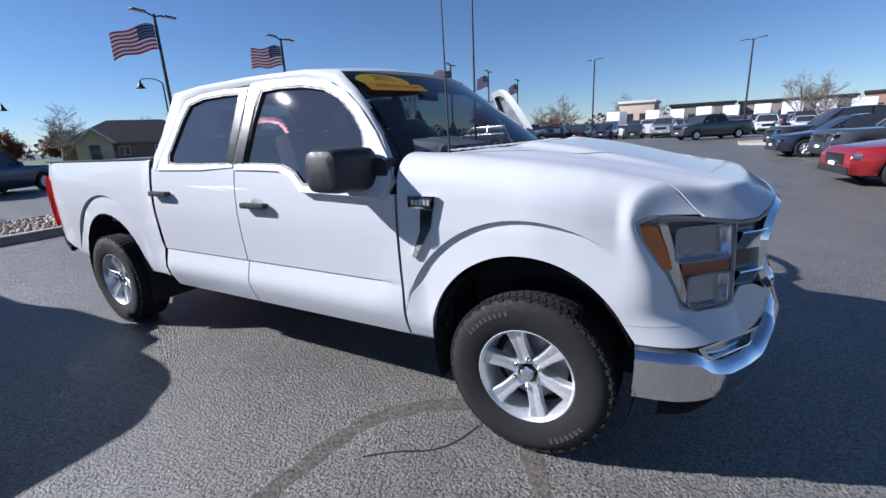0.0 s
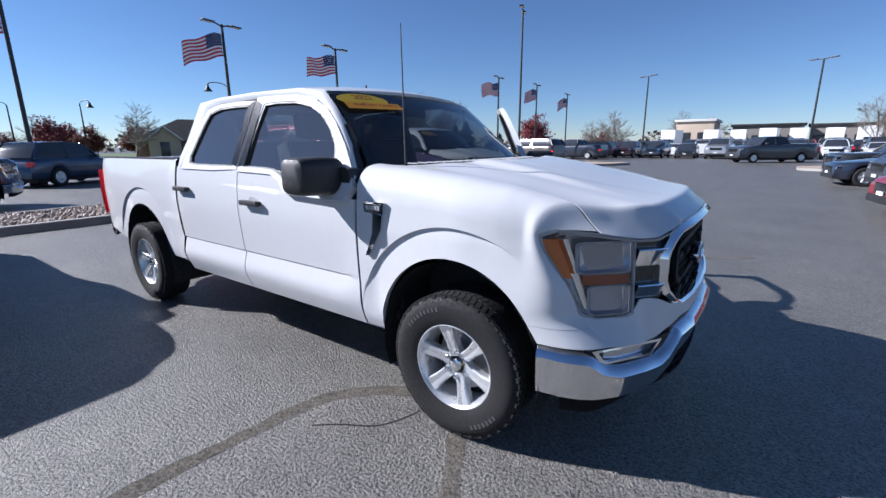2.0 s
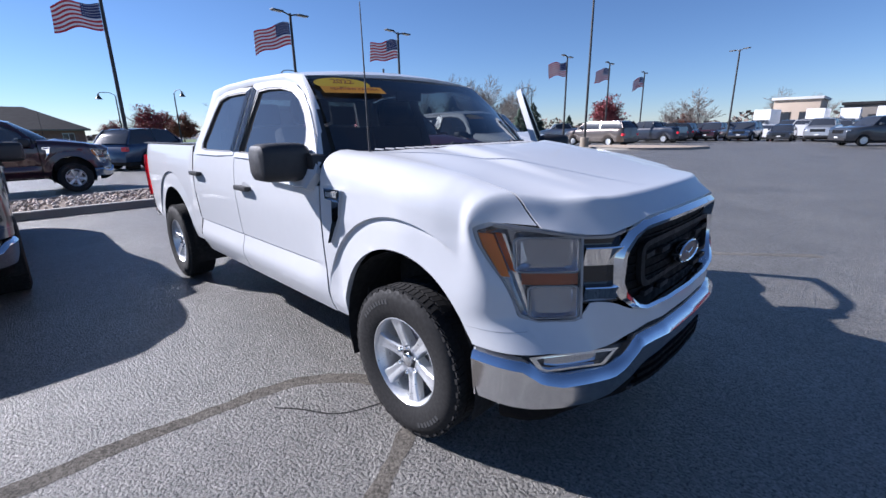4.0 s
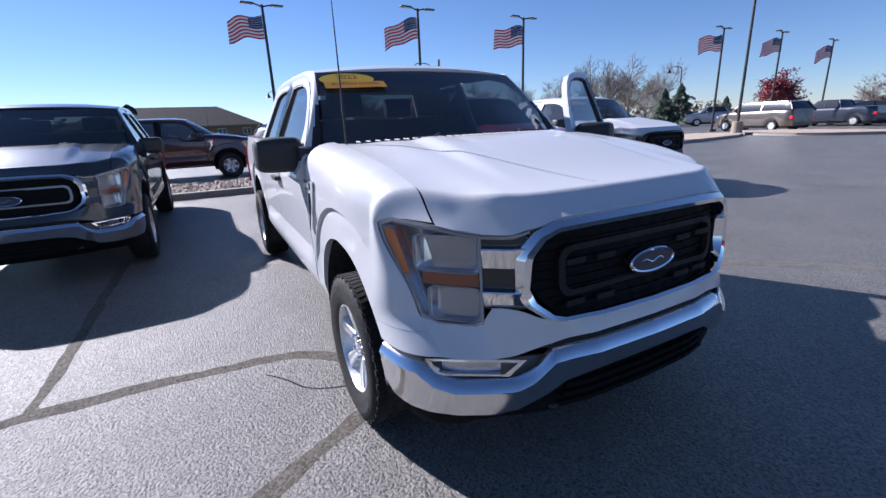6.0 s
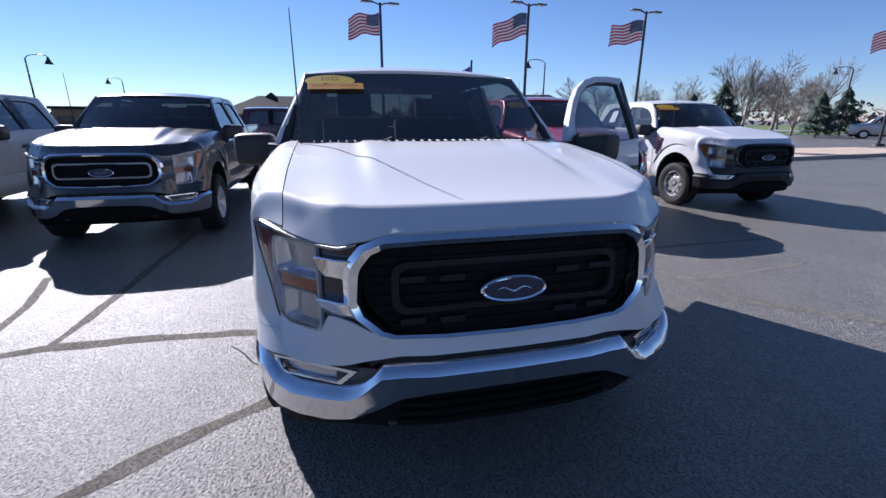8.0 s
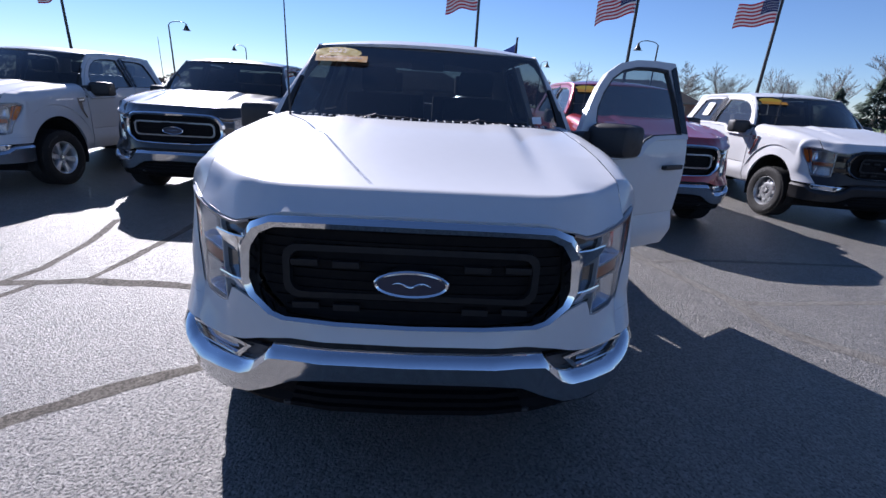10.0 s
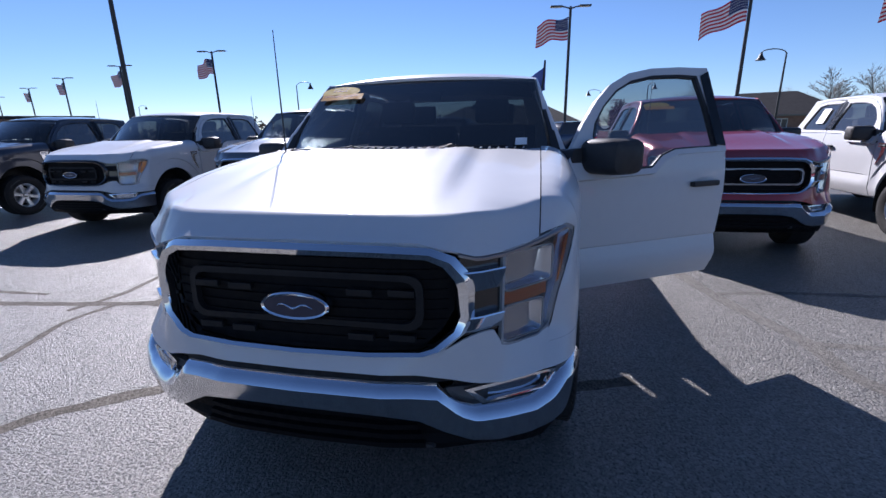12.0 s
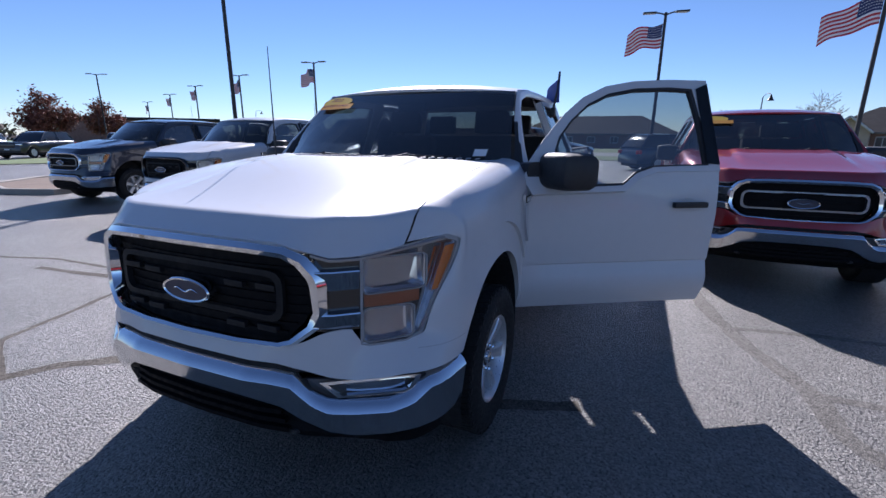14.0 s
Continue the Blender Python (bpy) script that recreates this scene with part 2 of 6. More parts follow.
# ---- pickup trucks: x ahead, origin on the ground under the front axle ----
WHEELBASE, BED_END = 3.694, -4.60
FRONT = ((0, 0.930), (0.15, 0.928), (0.3, 0.920), (0.42, 0.905), (0.5, 0.887), (0.6, 0.838), (0.675, 0.771), (0.75, 0.705), (0.81, 0.635), (0.87, 0.540), (0.91, 0.455), (0.945, 0.37))
BUMPER = ((0, 0.985), (0.3, 0.975), (0.5, 0.935), (0.6, 0.895), (0.7, 0.845), (0.8, 0.780), (0.88, 0.700), (0.93, 0.620), (0.955, 0.54), (0.965, 0.45))
SIDE = ((0.40, 0.895), (0.47, 0.935), (0.53, 0.960), (0.60, 0.972), (0.72, 0.976), (0.85, 0.982), (1.05, 0.986), (1.20, 0.978), (1.30, 0.964), (1.40, 0.942))
CREASE = ((0.50, 0.0), (0.56, 0.008), (0.60, 0.011), (0.64, 0.009), (0.745, -0.020), (0.755, -0.011), (0.80, -0.010), (0.95, -0.003), (1.05, 0.0))
DOOR_Z = (0.458, 0.50, 0.56, 0.60, 0.62, 0.64, 0.67, 0.70, 0.73, 0.745, 0.755, 0.78, 0.83, 0.90, 0.97, 1.05, 1.12, 1.19, 1.25)


def side_y(x, z):
    """Half the body's width at a place along it and a height."""
    y = lerp(SIDE, z)
    y -= 0.028 * smooth(-2.75, -3.0, x) if x < -2.75 else 0
    y -= 0.055 * smooth(0.0, 0.55, x) * smooth(0.75, 1.1, z) + 0.02 * smooth(0.2, 0.55, x)
    y += lerp(CREASE, z) * smooth(-0.60, -0.82, x) * smooth(-2.95, -2.80, x) if 0.5 < z < 1.06 else 0
    return y


def up_y(z):
    """Half the width of the glasshouse."""
    return 0.945 - (z - 1.38) * 0.41


def plan(table, y, off, z, lean=0.05):
    """A place on the curved front, moved outwards by off."""
    a = abs(y)
    x = lerp(table, a)
    dx = (lerp(table, min(a + 0.03, 0.96)) - lerp(table, max(a - 0.03, 0))) / (min(a + 0.03, 0.96) - max(a - 0.03, 0))
    n = Vector((1, -dx)).normalized()
    return Vector((x + off * n.x - lean * (z - 0.78), math.copysign(a + off * n.y, y) if y else 0, z))


def front_at(y, z, off=0.0):
    return plan(FRONT, y, off, z)


def arch(x, cx, rx, rz, foot):
    u = (x - cx) / rx
    return 0.44 + rz * math.sqrt(max(0.0, 1 - u * u)) if abs(u) < 1 else foot


HOOD = ((-0.62, 1.392), (-0.3, 1.372), (0.0, 1.340), (0.25, 1.305), (0.45, 1.262), (0.56, 1.235), (0.66, 1.20))


def hood_edge(x):
    return lerp(HOOD, x)


def flared(x, lo, top, cx, r, n1, n2):
    """Heights up a side panel with the step of the wheel arch's flare, and how far each stands out."""
    u = x - cx
    zc = 0.44 + math.sqrt(max(0.0, r * r - u * u)) / 0.955
    zc = min(max(zc, lo + 0.02), top - 0.06)
    amp = 0.016 * (smooth(0.38, 0.14, u) if cx > -1 and u > 0 else smooth(0.61, 0.50, abs(u)))
    return [(z, -amp * smooth(0.50, 0.62, z) * (z - lo) / (zc - lo)) for z in span(lo, zc - 0.003, n1)] + [(z, 0.0) for z in span(zc + 0.003, top, n2)]


def hood_z(x, y):
    """Height of the hood: raised middle, sides down to the fender, a crisp turn at the nose."""
    a = abs(y)
    x0 = shield_base(a) + 0.115
    x1 = lerp(FRONT, a) - 0.012 - 0.012 * smooth(0.55, 0.3, a)
    back = x1 - x
    z = 1.398 - 0.165 * smooth(-0.5, 1.25, x) * 1.35
    z += 0.018 * (1 - (a / 0.8) ** 2)
    z += 0.026 * smooth(0.50, 0.42, a) * smooth(0.02, 0.12, x - x0) * smooth(0.12, 0.85, back)
    z -= 0.004 * smooth(0.06, 0.0, abs(a - 0.30)) * smooth(0.6, 0.0, x - x0)
    z -= 0.012 * smooth(0.06, 0.0, x - x0)
    edge = smooth(0.56, 0.792, a)
    z = z * (1 - edge) + edge * (hood_edge(x) + 0.003)
    n, k = max(0.0, 1 - back / (0.105 + 0.035 * edge)), 0.16 + 0.25 * edge
    turn = (n * n / (2 * k) if n < k else n - k / 2) / (1 - k / 2)
    z_end = lerp(((0, 1.157), (0.42, 1.151), (0.52, 1.124), (0.60, 1.097), (0.672, 1.098), (0.74, 1.112), (0.80, 1.131)), a)
    return z + (z_end - z) * turn


LAMP_EDGE = ((0.766, 0.842), (0.83, 0.853), (0.88, 0.864), (0.92, 0.875), (0.965, 0.889), (1.01, 0.902), (1.055, 0.913), (1.09, 0.918), (1.118, 0.920))
CORNER = 0.345


def corner_at(w, z):
    """The fender's turn from the side (w 0) round to the lamp or the front panel (w 1)."""
    a = Vector((CORNER, side_y(CORNER, z), z))
    ye = lerp(LAMP_EDGE, z) if z >= 0.766 else 0.842
    e = front_at(ye, z, 0.008) if z >= 0.766 else panel_at(0.842, z, (z - 0.640) / 0.126)
    t1 = Vector((0.55, -0.83, 0))
    t0 = Vector((1, (side_y(CORNER, z) - side_y(CORNER - 0.03, z)) / 0.03, 0))
    k = (e - a).length
    t0, t1 = t0 * k * 1.25, t1 * k * 1.25
    h = (2 * w ** 3 - 3 * w ** 2 + 1, w ** 3 - 2 * w ** 2 + w, 3 * w ** 2 - 2 * w ** 3, w ** 3 - w ** 2)
    return a * h[0] + t0 * h[1] + e * h[2] + t1 * h[3]


def columns(xs, low, high, s, n=14):
    """Side panel: a column of points at each x from low(x) to high(x)."""
    return [[Vector((x, s * side_y(x, z), z)) for z in (span(low(x), high(x), n) if n else list(DOOR_Z[:-3]) + span(1.10, high(x), 4))] for x in xs]


def wheel(style, s, name, parent, place):
    """Tyre with tread blocks and rim with spokes; s is the side that it faces."""
    tread = bmesh.new()
    tyre_bm = lathe([(0.222, -0.11), (0.25, -0.122), (0.30, -0.132), (0.345, -0.128), (0.372, -0.112), (0.382, -0.09), (0.382, 0.09), (0.372, 0.112), (0.345, 0.128), (0.325, 0.1315), (0.30, 0.132), (0.27, 0.126), (0.25, 0.122), (0.222, 0.11)], 56)
    k = 72
    for i in range(k):
        for row, (y0, y1, sh) in enumerate(((-0.112, -0.07, 0), (-0.06, -0.012, 0.5), (-0.002, 0.05, 0), (0.06, 0.112, 0.5))):
            a = 2 * math.pi * (i + sh) / k
            m = Matrix.Rotation(-a, 4, "Y")
            box(tread, (0.376, y0, -0.0138), (0.3855, y1, 0.0138), 0, m @ Matrix.Rotation(0.25 * (1 if row % 2 else -1), 4, "X"))
    for i in range(k):
        m = Matrix.Rotation(-2 * math.pi * (i + 0.5) / k, 4, "Y")
        box(tread, (0.360, 0.106, -0.0125), (0.3795, 0.1165 - 0.004 * (i % 2), 0.0125), 0, m)
    tyre = part("tyre", tyre_bm, RUBBER, parent, "black all-terrain tyre with blocky tread", 0.7)
    tyre.matrix_basis = Matrix.Translation(place) @ Matrix.Rotation(0 if s > 0 else math.pi, 4, "Z")
    tread_ob = part("tread", tread, RUBBER, tyre, "blocky black tread")
    tread_ob["kind"] = "stuff"
    for a0, count in ((35, 9), (215, 7)):
        bars = bmesh.new()
        for i in range(count):
            m = Matrix.Rotation(-radians(a0 + i * 5.0), 4, "Y")
            box(bars, (0.302, 0.131, -0.008), (0.325, 0.1335, 0.008), 0, m)
        part("sidewall_marking", bars, MARKING, tyre)["kind"] = "stuff"
    rim = part("rim", lathe([(0.198, -0.02), (0.203, 0.05), (0.213, 0.10), (0.224, 0.114), (0.231, 0.112), (0.231, 0.10), (0.218, 0.085), (0.21, -0.1)], 48), ALLOY if style == "six" else SILVER, tyre, "silver alloy rim" if style == "six" else "painted steel rim", 0.9)
    if style == "six":
        for i in range(6):
            m = Matrix.Rotation(-2 * math.pi * i / 6 - 0.25, 4, "Y")
            bm = bmesh.new()
            rows = []
            for r, w1, y, d in ((0.045, 0.034, 0.070, 0.05), (0.10, 0.029, 0.080, 0.05), (0.15, 0.031, 0.090, 0.045), (0.205, 0.041, 0.098, 0.04), (0.222, 0.045, 0.098, 0.03)):
                rows.append([Vector((r, y - d, -w1)), Vector((r, y - 0.008, -w1)), Vector((r, y, -w1 + 0.006)), Vector((r, y, -0.008)), Vector((r, y - 0.0015, -0.004)), Vector((r, y - 0.0015, 0.004)), Vector((r, y, 0.008)), Vector((r, y, w1 - 0.006)), Vector((r, y - 0.008, w1)), Vector((r, y - d, w1))])
            grid(bm, rows, True)
            bmesh.ops.transform(bm, matrix=m, verts=bm.verts)
            part("spoke", bm, ALLOY, tyre)
    else:
        disc = lathe([(0.05, 0.075), (0.10, 0.085), (0.15, 0.07), (0.185, 0.035), (0.21, 0.03)], 40)
        for i in range(8):
            m = Matrix.Rotation(-2 * math.pi * i / 8, 4, "Y")
            box(disc, (0.135, 0.05, -0.028), (0.185, 0.082, 0.028), 0.012, m)
        part("wheel_disc", disc, SILVER, tyre, "silver steel wheel disc")
    part("hub_cap", lathe([(0.0, 0.092), (0.02, 0.092), (0.033, 0.086), (0.036, 0.06)], 24), CHROME if style == "six" else SILVER, tyre)
    for i in range(6):
        a = 2 * math.pi * (i + 0.5) / 6
        m = Matrix.Translation((0.068 * math.cos(a), 0, 0.068 * math.sin(a)))
        part("lug_nut", lathe([(0.0, 0.094), (0.008, 0.092), (0.0125, 0.084), (0.0125, 0.06)], 8, m), CHROME, tyre)
    part("brake_disc", lathe([(0.0, 0.01), (0.07, 0.012), (0.075, -0.01), (0.165, -0.012), (0.165, -0.05)], 32), STEEL, tyre)
    part("wheel_back", lathe([(0.0, -0.05), (0.212, -0.05), (0.212, -0.10)], 24), DARK, tyre)
    return tyre


def front_door(truck, s, paint, opened, hero):
    """Front door with window frame, pane, mirror and handle; opened in degrees."""
    belt = ((-1.86, 1.336), (-1.45, 1.330), (-1.34, 1.290), (-1.25, 1.222), (-1.0, 1.208), (-0.64, 1.205))
    xs = span(-1.85, -0.648, 26)
    bm = sheet(columns(xs, lambda x: 0.485, lambda x: lerp(belt, x), s, 0), 0.03)
    door = part("door", bm, paint, truck, "driver's front door standing open" if opened else "")
    hinge = Matrix.Translation((-0.66, s * 0.93, 0))
    outer = [(-0.652, 1.28), (-0.70, 1.385), (-0.80, 1.505), (-0.93, 1.635), (-1.05, 1.725), (-1.20, 1.790), (-1.38, 1.822), (-1.60, 1.835), (-1.845, 1.835), (-1.85, 1.60), (-1.85, 1.325), (-1.60, 1.322), (-1.45, 1.318), (-1.34, 1.28), (-1.25, 1.21), (-0.70, 1.195)]
    inner = [(-0.85, 1.245), (-0.852, 1.445), (-0.882, 1.512), (-0.965, 1.603), (-1.08, 1.692), (-1.21, 1.750), (-1.38, 1.782), (-1.60, 1.792), (-1.745, 1.786), (-1.775, 1.60), (-1.785, 1.357), (-1.60, 1.354), (-1.435, 1.348), (-1.325, 1.312), (-1.235, 1.243), (-0.90, 1.230)]
    rise = 0.045 if opened else 0.0
    outer, inner = ([(x, z + rise * max(0.0, z - 1.4) / 0.42) for x, z in o] for o in (outer, inner))
    at = lambda x, z: Vector((x, s * up_y(z), z))
    part("window_frame", ring(outer, inner, at, 0.045), paint, door)
    seal_o = [(x * 0.96 + -1.28 * 0.04, z * 0.95 + 1.52 * 0.05) for x, z in inner]
    part("window_seal", ring([(x, z) for x, z in inner], seal_o, lambda x, z: Vector((x, s * (up_y(z) - 0.004), z)), 0.03), PLASTIC, door, "black rubber window seal")
    post_o = [(-1.765, 1.786 + rise * 0.9), (-1.846, 1.816 + rise), (-1.851, 1.36), (-1.772, 1.37)]
    bm = bmesh.new()
    vs = [bm.verts.new((x, s * (up_y(z) + 0.004), z)) for x, z in post_o]
    bm.faces.new(vs)
    bmesh.ops.solidify(bm, geom=bm.faces[:], thickness=0.012)
    part("pillar_cover", bm, GLOSSBLACK, door, "gloss black pillar cover")
    bm = bmesh.new()
    bm.faces.new([bm.verts.new((x, s * (up_y(z) - 0.02), z)) for x, z in inner])
    pane = part("window_pane", bm, GLASS, door, "clear front side window")
    pane.visible_shadow = False
    bm = boxed((-1.83, 0.84, 0.52), (-0.72, 0.925, 1.19), 0.03) if s > 0 else boxed((-1.83, -0.925, 0.52), (-0.72, -0.84, 1.19), 0.03)
    part("inner_trim", bm, CLOTH, door, "dark grey inner door trim")
    bm = boxed((-1.62, s * 0.82, 1.0), (-0.95, s * 0.86, 1.09), 0.018)
    part("armrest", bm, PLASTIC, door)
    hz, hx = 1.118, -1.655
    y0 = side_y(hx, hz)
    handle = bmesh.new()
    box(handle, (hx - 0.11, s * (y0 + 0.012), hz - 0.018), (hx + 0.10, s * (y0 + 0.045), hz + 0.018), 0.012)
    box(handle, (hx - 0.10, s * (y0 - 0.01), hz - 0.014), (hx - 0.07, s * (y0 + 0.03), hz + 0.014), 0.006)
    box(handle, (hx + 0.06, s * (y0 - 0.01), hz - 0.014), (hx + 0.09, s * (y0 + 0.03), hz + 0.014), 0.006)
    part("door_handle", handle, PLASTIC, door, "black door handle")
    cup = lathe([(0.0, 0.0), (0.045, 0.002), (0.052, 0.004)], 20, Matrix.Translation((hx, s * (y0 - 0.001), hz)) @ Matrix.Diagonal((1.1, s, 0.8, 1)))
    part("handle_recess", cup, paint, door)
    # mirror: a rounded black head on a tapering arm
    head = bmesh.new()
    rows = []
    for u, f in ((0, 0.60), (0.04, 0.82), (0.12, 0.95), (0.3, 1.0), (0.6, 1.0), (0.85, 0.97), (0.95, 0.88), (1.0, 0.66)):
        y = 0.945 + 0.255 * u
        cx = -0.83 - 0.06 * u
        o = rounded(-0.108 * f, -0.104 * f, 0.098 * f, 0.104 * f, 0.05 * f, 5)
        rows.append([Vector((cx + a, s * y, 1.332 + b)) for a, b in o])
    vs = grid(head, rows, True)
    for r in (vs[0], vs[-1]):
        head.faces.new(r)
    mirror = part("mirror", head, PLASTIC, door, "black plastic door mirror")
    arm = bmesh.new()
    rows = []
    for y, w, h, z in ((0.875, 0.105, 0.112, 1.262), (0.915, 0.10, 0.108, 1.266), (0.945, 0.09, 0.098, 1.280), (0.98, 0.075, 0.075, 1.305)):
        rows.append([Vector((-0.755 + a, s * y, z + b)) for a, b in rounded(-w, -h, w, h, 0.03, 3)])
    vs = grid(arm, rows, True)
    for r in (vs[0], vs[-1]):
        arm.faces.new(r)
    part("mirror_arm", arm, PLASTIC, mirror)
    bm = boxed((-0.968, s * 0.98, 1.255), (-0.958, s * 1.16, 1.415), 0.0)
    part("mirror_glass", bm, CHROME, mirror)
    if opened:
        door.matrix_basis = Matrix.Translation((0.085, 0, 0.0)) @ hinge @ Matrix.Rotation(-s * radians(opened), 4, "Z") @ Matrix.Diagonal((1.04, 1, 1, 1)) @ hinge.inverted()
    return door


def rear_door(truck, s, paint):
    xs = span(-2.795, -1.862, 20)
    door = part("rear_door", sheet(columns(xs, lambda x: 0.485, lambda x: 1.338, s, 0), 0.03), paint, truck)
    outer = [(-1.865, 1.34), (-1.865, 1.60), (-1.862, 1.815), (-2.10, 1.822), (-2.36, 1.815), (-2.525, 1.785), (-2.58, 1.68), (-2.625, 1.54), (-2.69, 1.40), (-2.70, 1.325), (-2.50, 1.325), (-2.2, 1.325)]
    inner = [(-1.925, 1.357), (-1.925, 1.60), (-1.925, 1.788), (-2.10, 1.792), (-2.33, 1.787), (-2.475, 1.755), (-2.525, 1.66), (-2.565, 1.53), (-2.60, 1.42), (-2.58, 1.37), (-2.48, 1.358), (-2.2, 1.356)]
    part("window_frame", ring(outer, inner, lambda x, z: Vector((x, s * up_y(z), z)), 0.045), paint, door)
    seal = [(x * 0.96 - 2.24 * 0.04, z * 0.95 + 1.56 * 0.05) for x, z in inner]
    part("window_seal", ring(inner, seal, lambda x, z: Vector((x, s * (up_y(z) - 0.004), z)), 0.03), PLASTIC, door, "black rubber window seal")
    bm = bmesh.new()
    bm.faces.new([bm.verts.new((x, s * (up_y(z) + 0.004), z)) for x, z in ((-1.938, 1.784), (-1.866, 1.815), (-1.868, 1.36), (-1.938, 1.37))])
    bmesh.ops.solidify(bm, geom=bm.faces[:], thickness=0.012)
    part("pillar_cover", bm, GLOSSBLACK, door, "gloss black pillar cover")
    bm = bmesh.new()
    bm.faces.new([bm.verts.new((x, s * (up_y(z) - 0.02), z)) for x, z in inner])
    part("window_pane", bm, TINT, door, "dark privacy glass").visible_shadow = False
    hz, hx = 1.165, -2.66
    y0 = side_y(hx, hz)
    handle = bmesh.new()
    box(handle, (hx - 0.11, s * (y0 + 0.012), hz - 0.018), (hx + 0.10, s * (y0 + 0.045), hz + 0.018), 0.012)
    box(handle, (hx - 0.10, s * (y0 - 0.01), hz - 0.014), (hx - 0.07, s * (y0 + 0.03), hz + 0.014), 0.006)
    box(handle, (hx + 0.06, s * (y0 - 0.01), hz - 0.014), (hx + 0.09, s * (y0 + 0.03), hz + 0.014), 0.006)
    part("door_handle", handle, PLASTIC, door, "black door handle")
    return door


def headlight(truck, s):
    """Wrap-round lamp: dark housing, two reflector boxes, amber bar, amber marker and a clear lens."""
    o = [(0.680, 0.752), (0.74, 0.747), (0.80, 0.746), (0.837, 0.770), (0.873, 0.91), (0.910, 1.05), (0.918, 1.115), (0.888, 1.139), (0.80, 1.121), (0.74, 1.108), (0.680, 1.095), (0.680, 0.92)]
    c = (0.78, 0.945)
    sh = lambda k: [(c[0] + (y - c[0]) * k, c[1] + (z - c[1]) * k) for y, z in o]
    at = lambda off: (lambda y, z: front_at(s * y, z, off))
    bm = bmesh.new()
    grid(bm, [[at(-0.05)(*p) for p in sh(0.0)], [at(-0.05)(*p) for p in sh(0.5)], [at(-0.04)(*p) for p in sh(0.90)], [at(0.002)(*p) for p in sh(1.0)]], True)
    bmesh.ops.remove_doubles(bm, verts=bm.verts, dist=1e-4)
    lamp_body = part("headlight", bm, HOUSING, truck, "clear wrap-round headlight with amber bar")
    part("headlight_rim", ring(sh(1.04), sh(0.972), at(0.003), 0.02), LAMPRIM, lamp_body)
    for z0, z1, y0, y1 in ((0.950, 1.084, 0.688, 0.846), (0.762, 0.890, 0.688, 0.818)):
        bm = bmesh.new()
        cy, cz = (y0 + y1) / 2, (z0 + z1) / 2
        rows = []
        for off, k in ((-0.008, 1.0), (-0.012, 0.97), (-0.044, 0.88), (-0.062, 0.70), (-0.075, 0.50), (-0.084, 0.26), (-0.087, 0.02)):
            flute = 0.009 if 0.2 < k < 0.9 else 0.0
            rows.append([at(off + flute * (i % 2))(cy + (y - cy) * k, cz + (z - cz) * k) for i, (y, z) in enumerate(rounded(y0, z0, y1, z1, 0.014 + 0.016 * (1 - k), 7))])
        grid(bm, rows, True)
        bowl = part("reflector", bm, REFLECTOR, lamp_body, "faceted chrome lamp reflector", 0.2)
        part("reflector_rim", ring(rounded(y0 - 0.005, z0 - 0.005, y1 + 0.005, z1 + 0.005, 0.02, 4), rounded(y0 - 0.001, z0 - 0.001, y1 + 0.001, z1 + 0.001, 0.018, 4), at(-0.004), 0.006), LAMPRIM, lamp_body)
    for name, y0, y1, z0, z1 in (("amber_bar", 0.688, 0.834, 0.897, 0.943), ("side_marker", 0.882, 0.912, 0.93, 1.10)):
        bm = bmesh.new()
        ys = span(y0, y1, 6)
        if name == "side_marker":
            rows = [[at(0.003 - 0.012 * (y - y0) / (y1 - y0))(y - 0.014 + 0.17 * (z - 0.99), z) for y in ys] for z in span(z0, z1, 6)]
        else:
            rows = [[at(-0.012)(y, z) for y in ys] for z in span(z0, z1, 3)]
        grid(bm, rows)
        bmesh.ops.solidify(bm, geom=bm.faces[:], thickness=0.01)
        part(name, bm, AMBER if name == "side_marker" else AMBER_BAR, lamp_body, "amber reflector")
    fin = bmesh.new()
    grid(fin, [[at(-0.01)(y + 0.16 * (z - 0.92), z), at(-0.022)(y + 0.018 + 0.16 * (z - 0.92), z), at(-0.04)(y + 0.03 + 0.16 * (z - 0.92), z)] for z in span(0.77, 1.10, 10) for y in (0.838,)])
    part("inner_fin", fin, CHROME, lamp_body)
    brow = bmesh.new()
    grid(brow, [[front_at(s * y, lerp(((0.53, 1.112), (0.60, 1.088), (0.672, 1.089), (0.74, 1.103), (0.80, 1.118), (0.885, 1.134)), y) + dz, off) for y in span(0.54, 0.885, 14)] for dz, off in ((-0.007, 0.0), (-0.006, 0.009), (0.003, 0.009), (0.008, -0.004))])
    part("headlight_brow", brow, SATIN, lamp_body)
    bm = bmesh.new()
    grid(bm, [[at(0.006)(*p) for p in sh(k)] for k in (0.0, 0.35, 0.7, 0.97)], True)
    bmesh.ops.remove_doubles(bm, verts=bm.verts, dist=1e-4)
    part("lens", bm, LENS, lamp_body, "clear plastic lens").visible_shadow = False


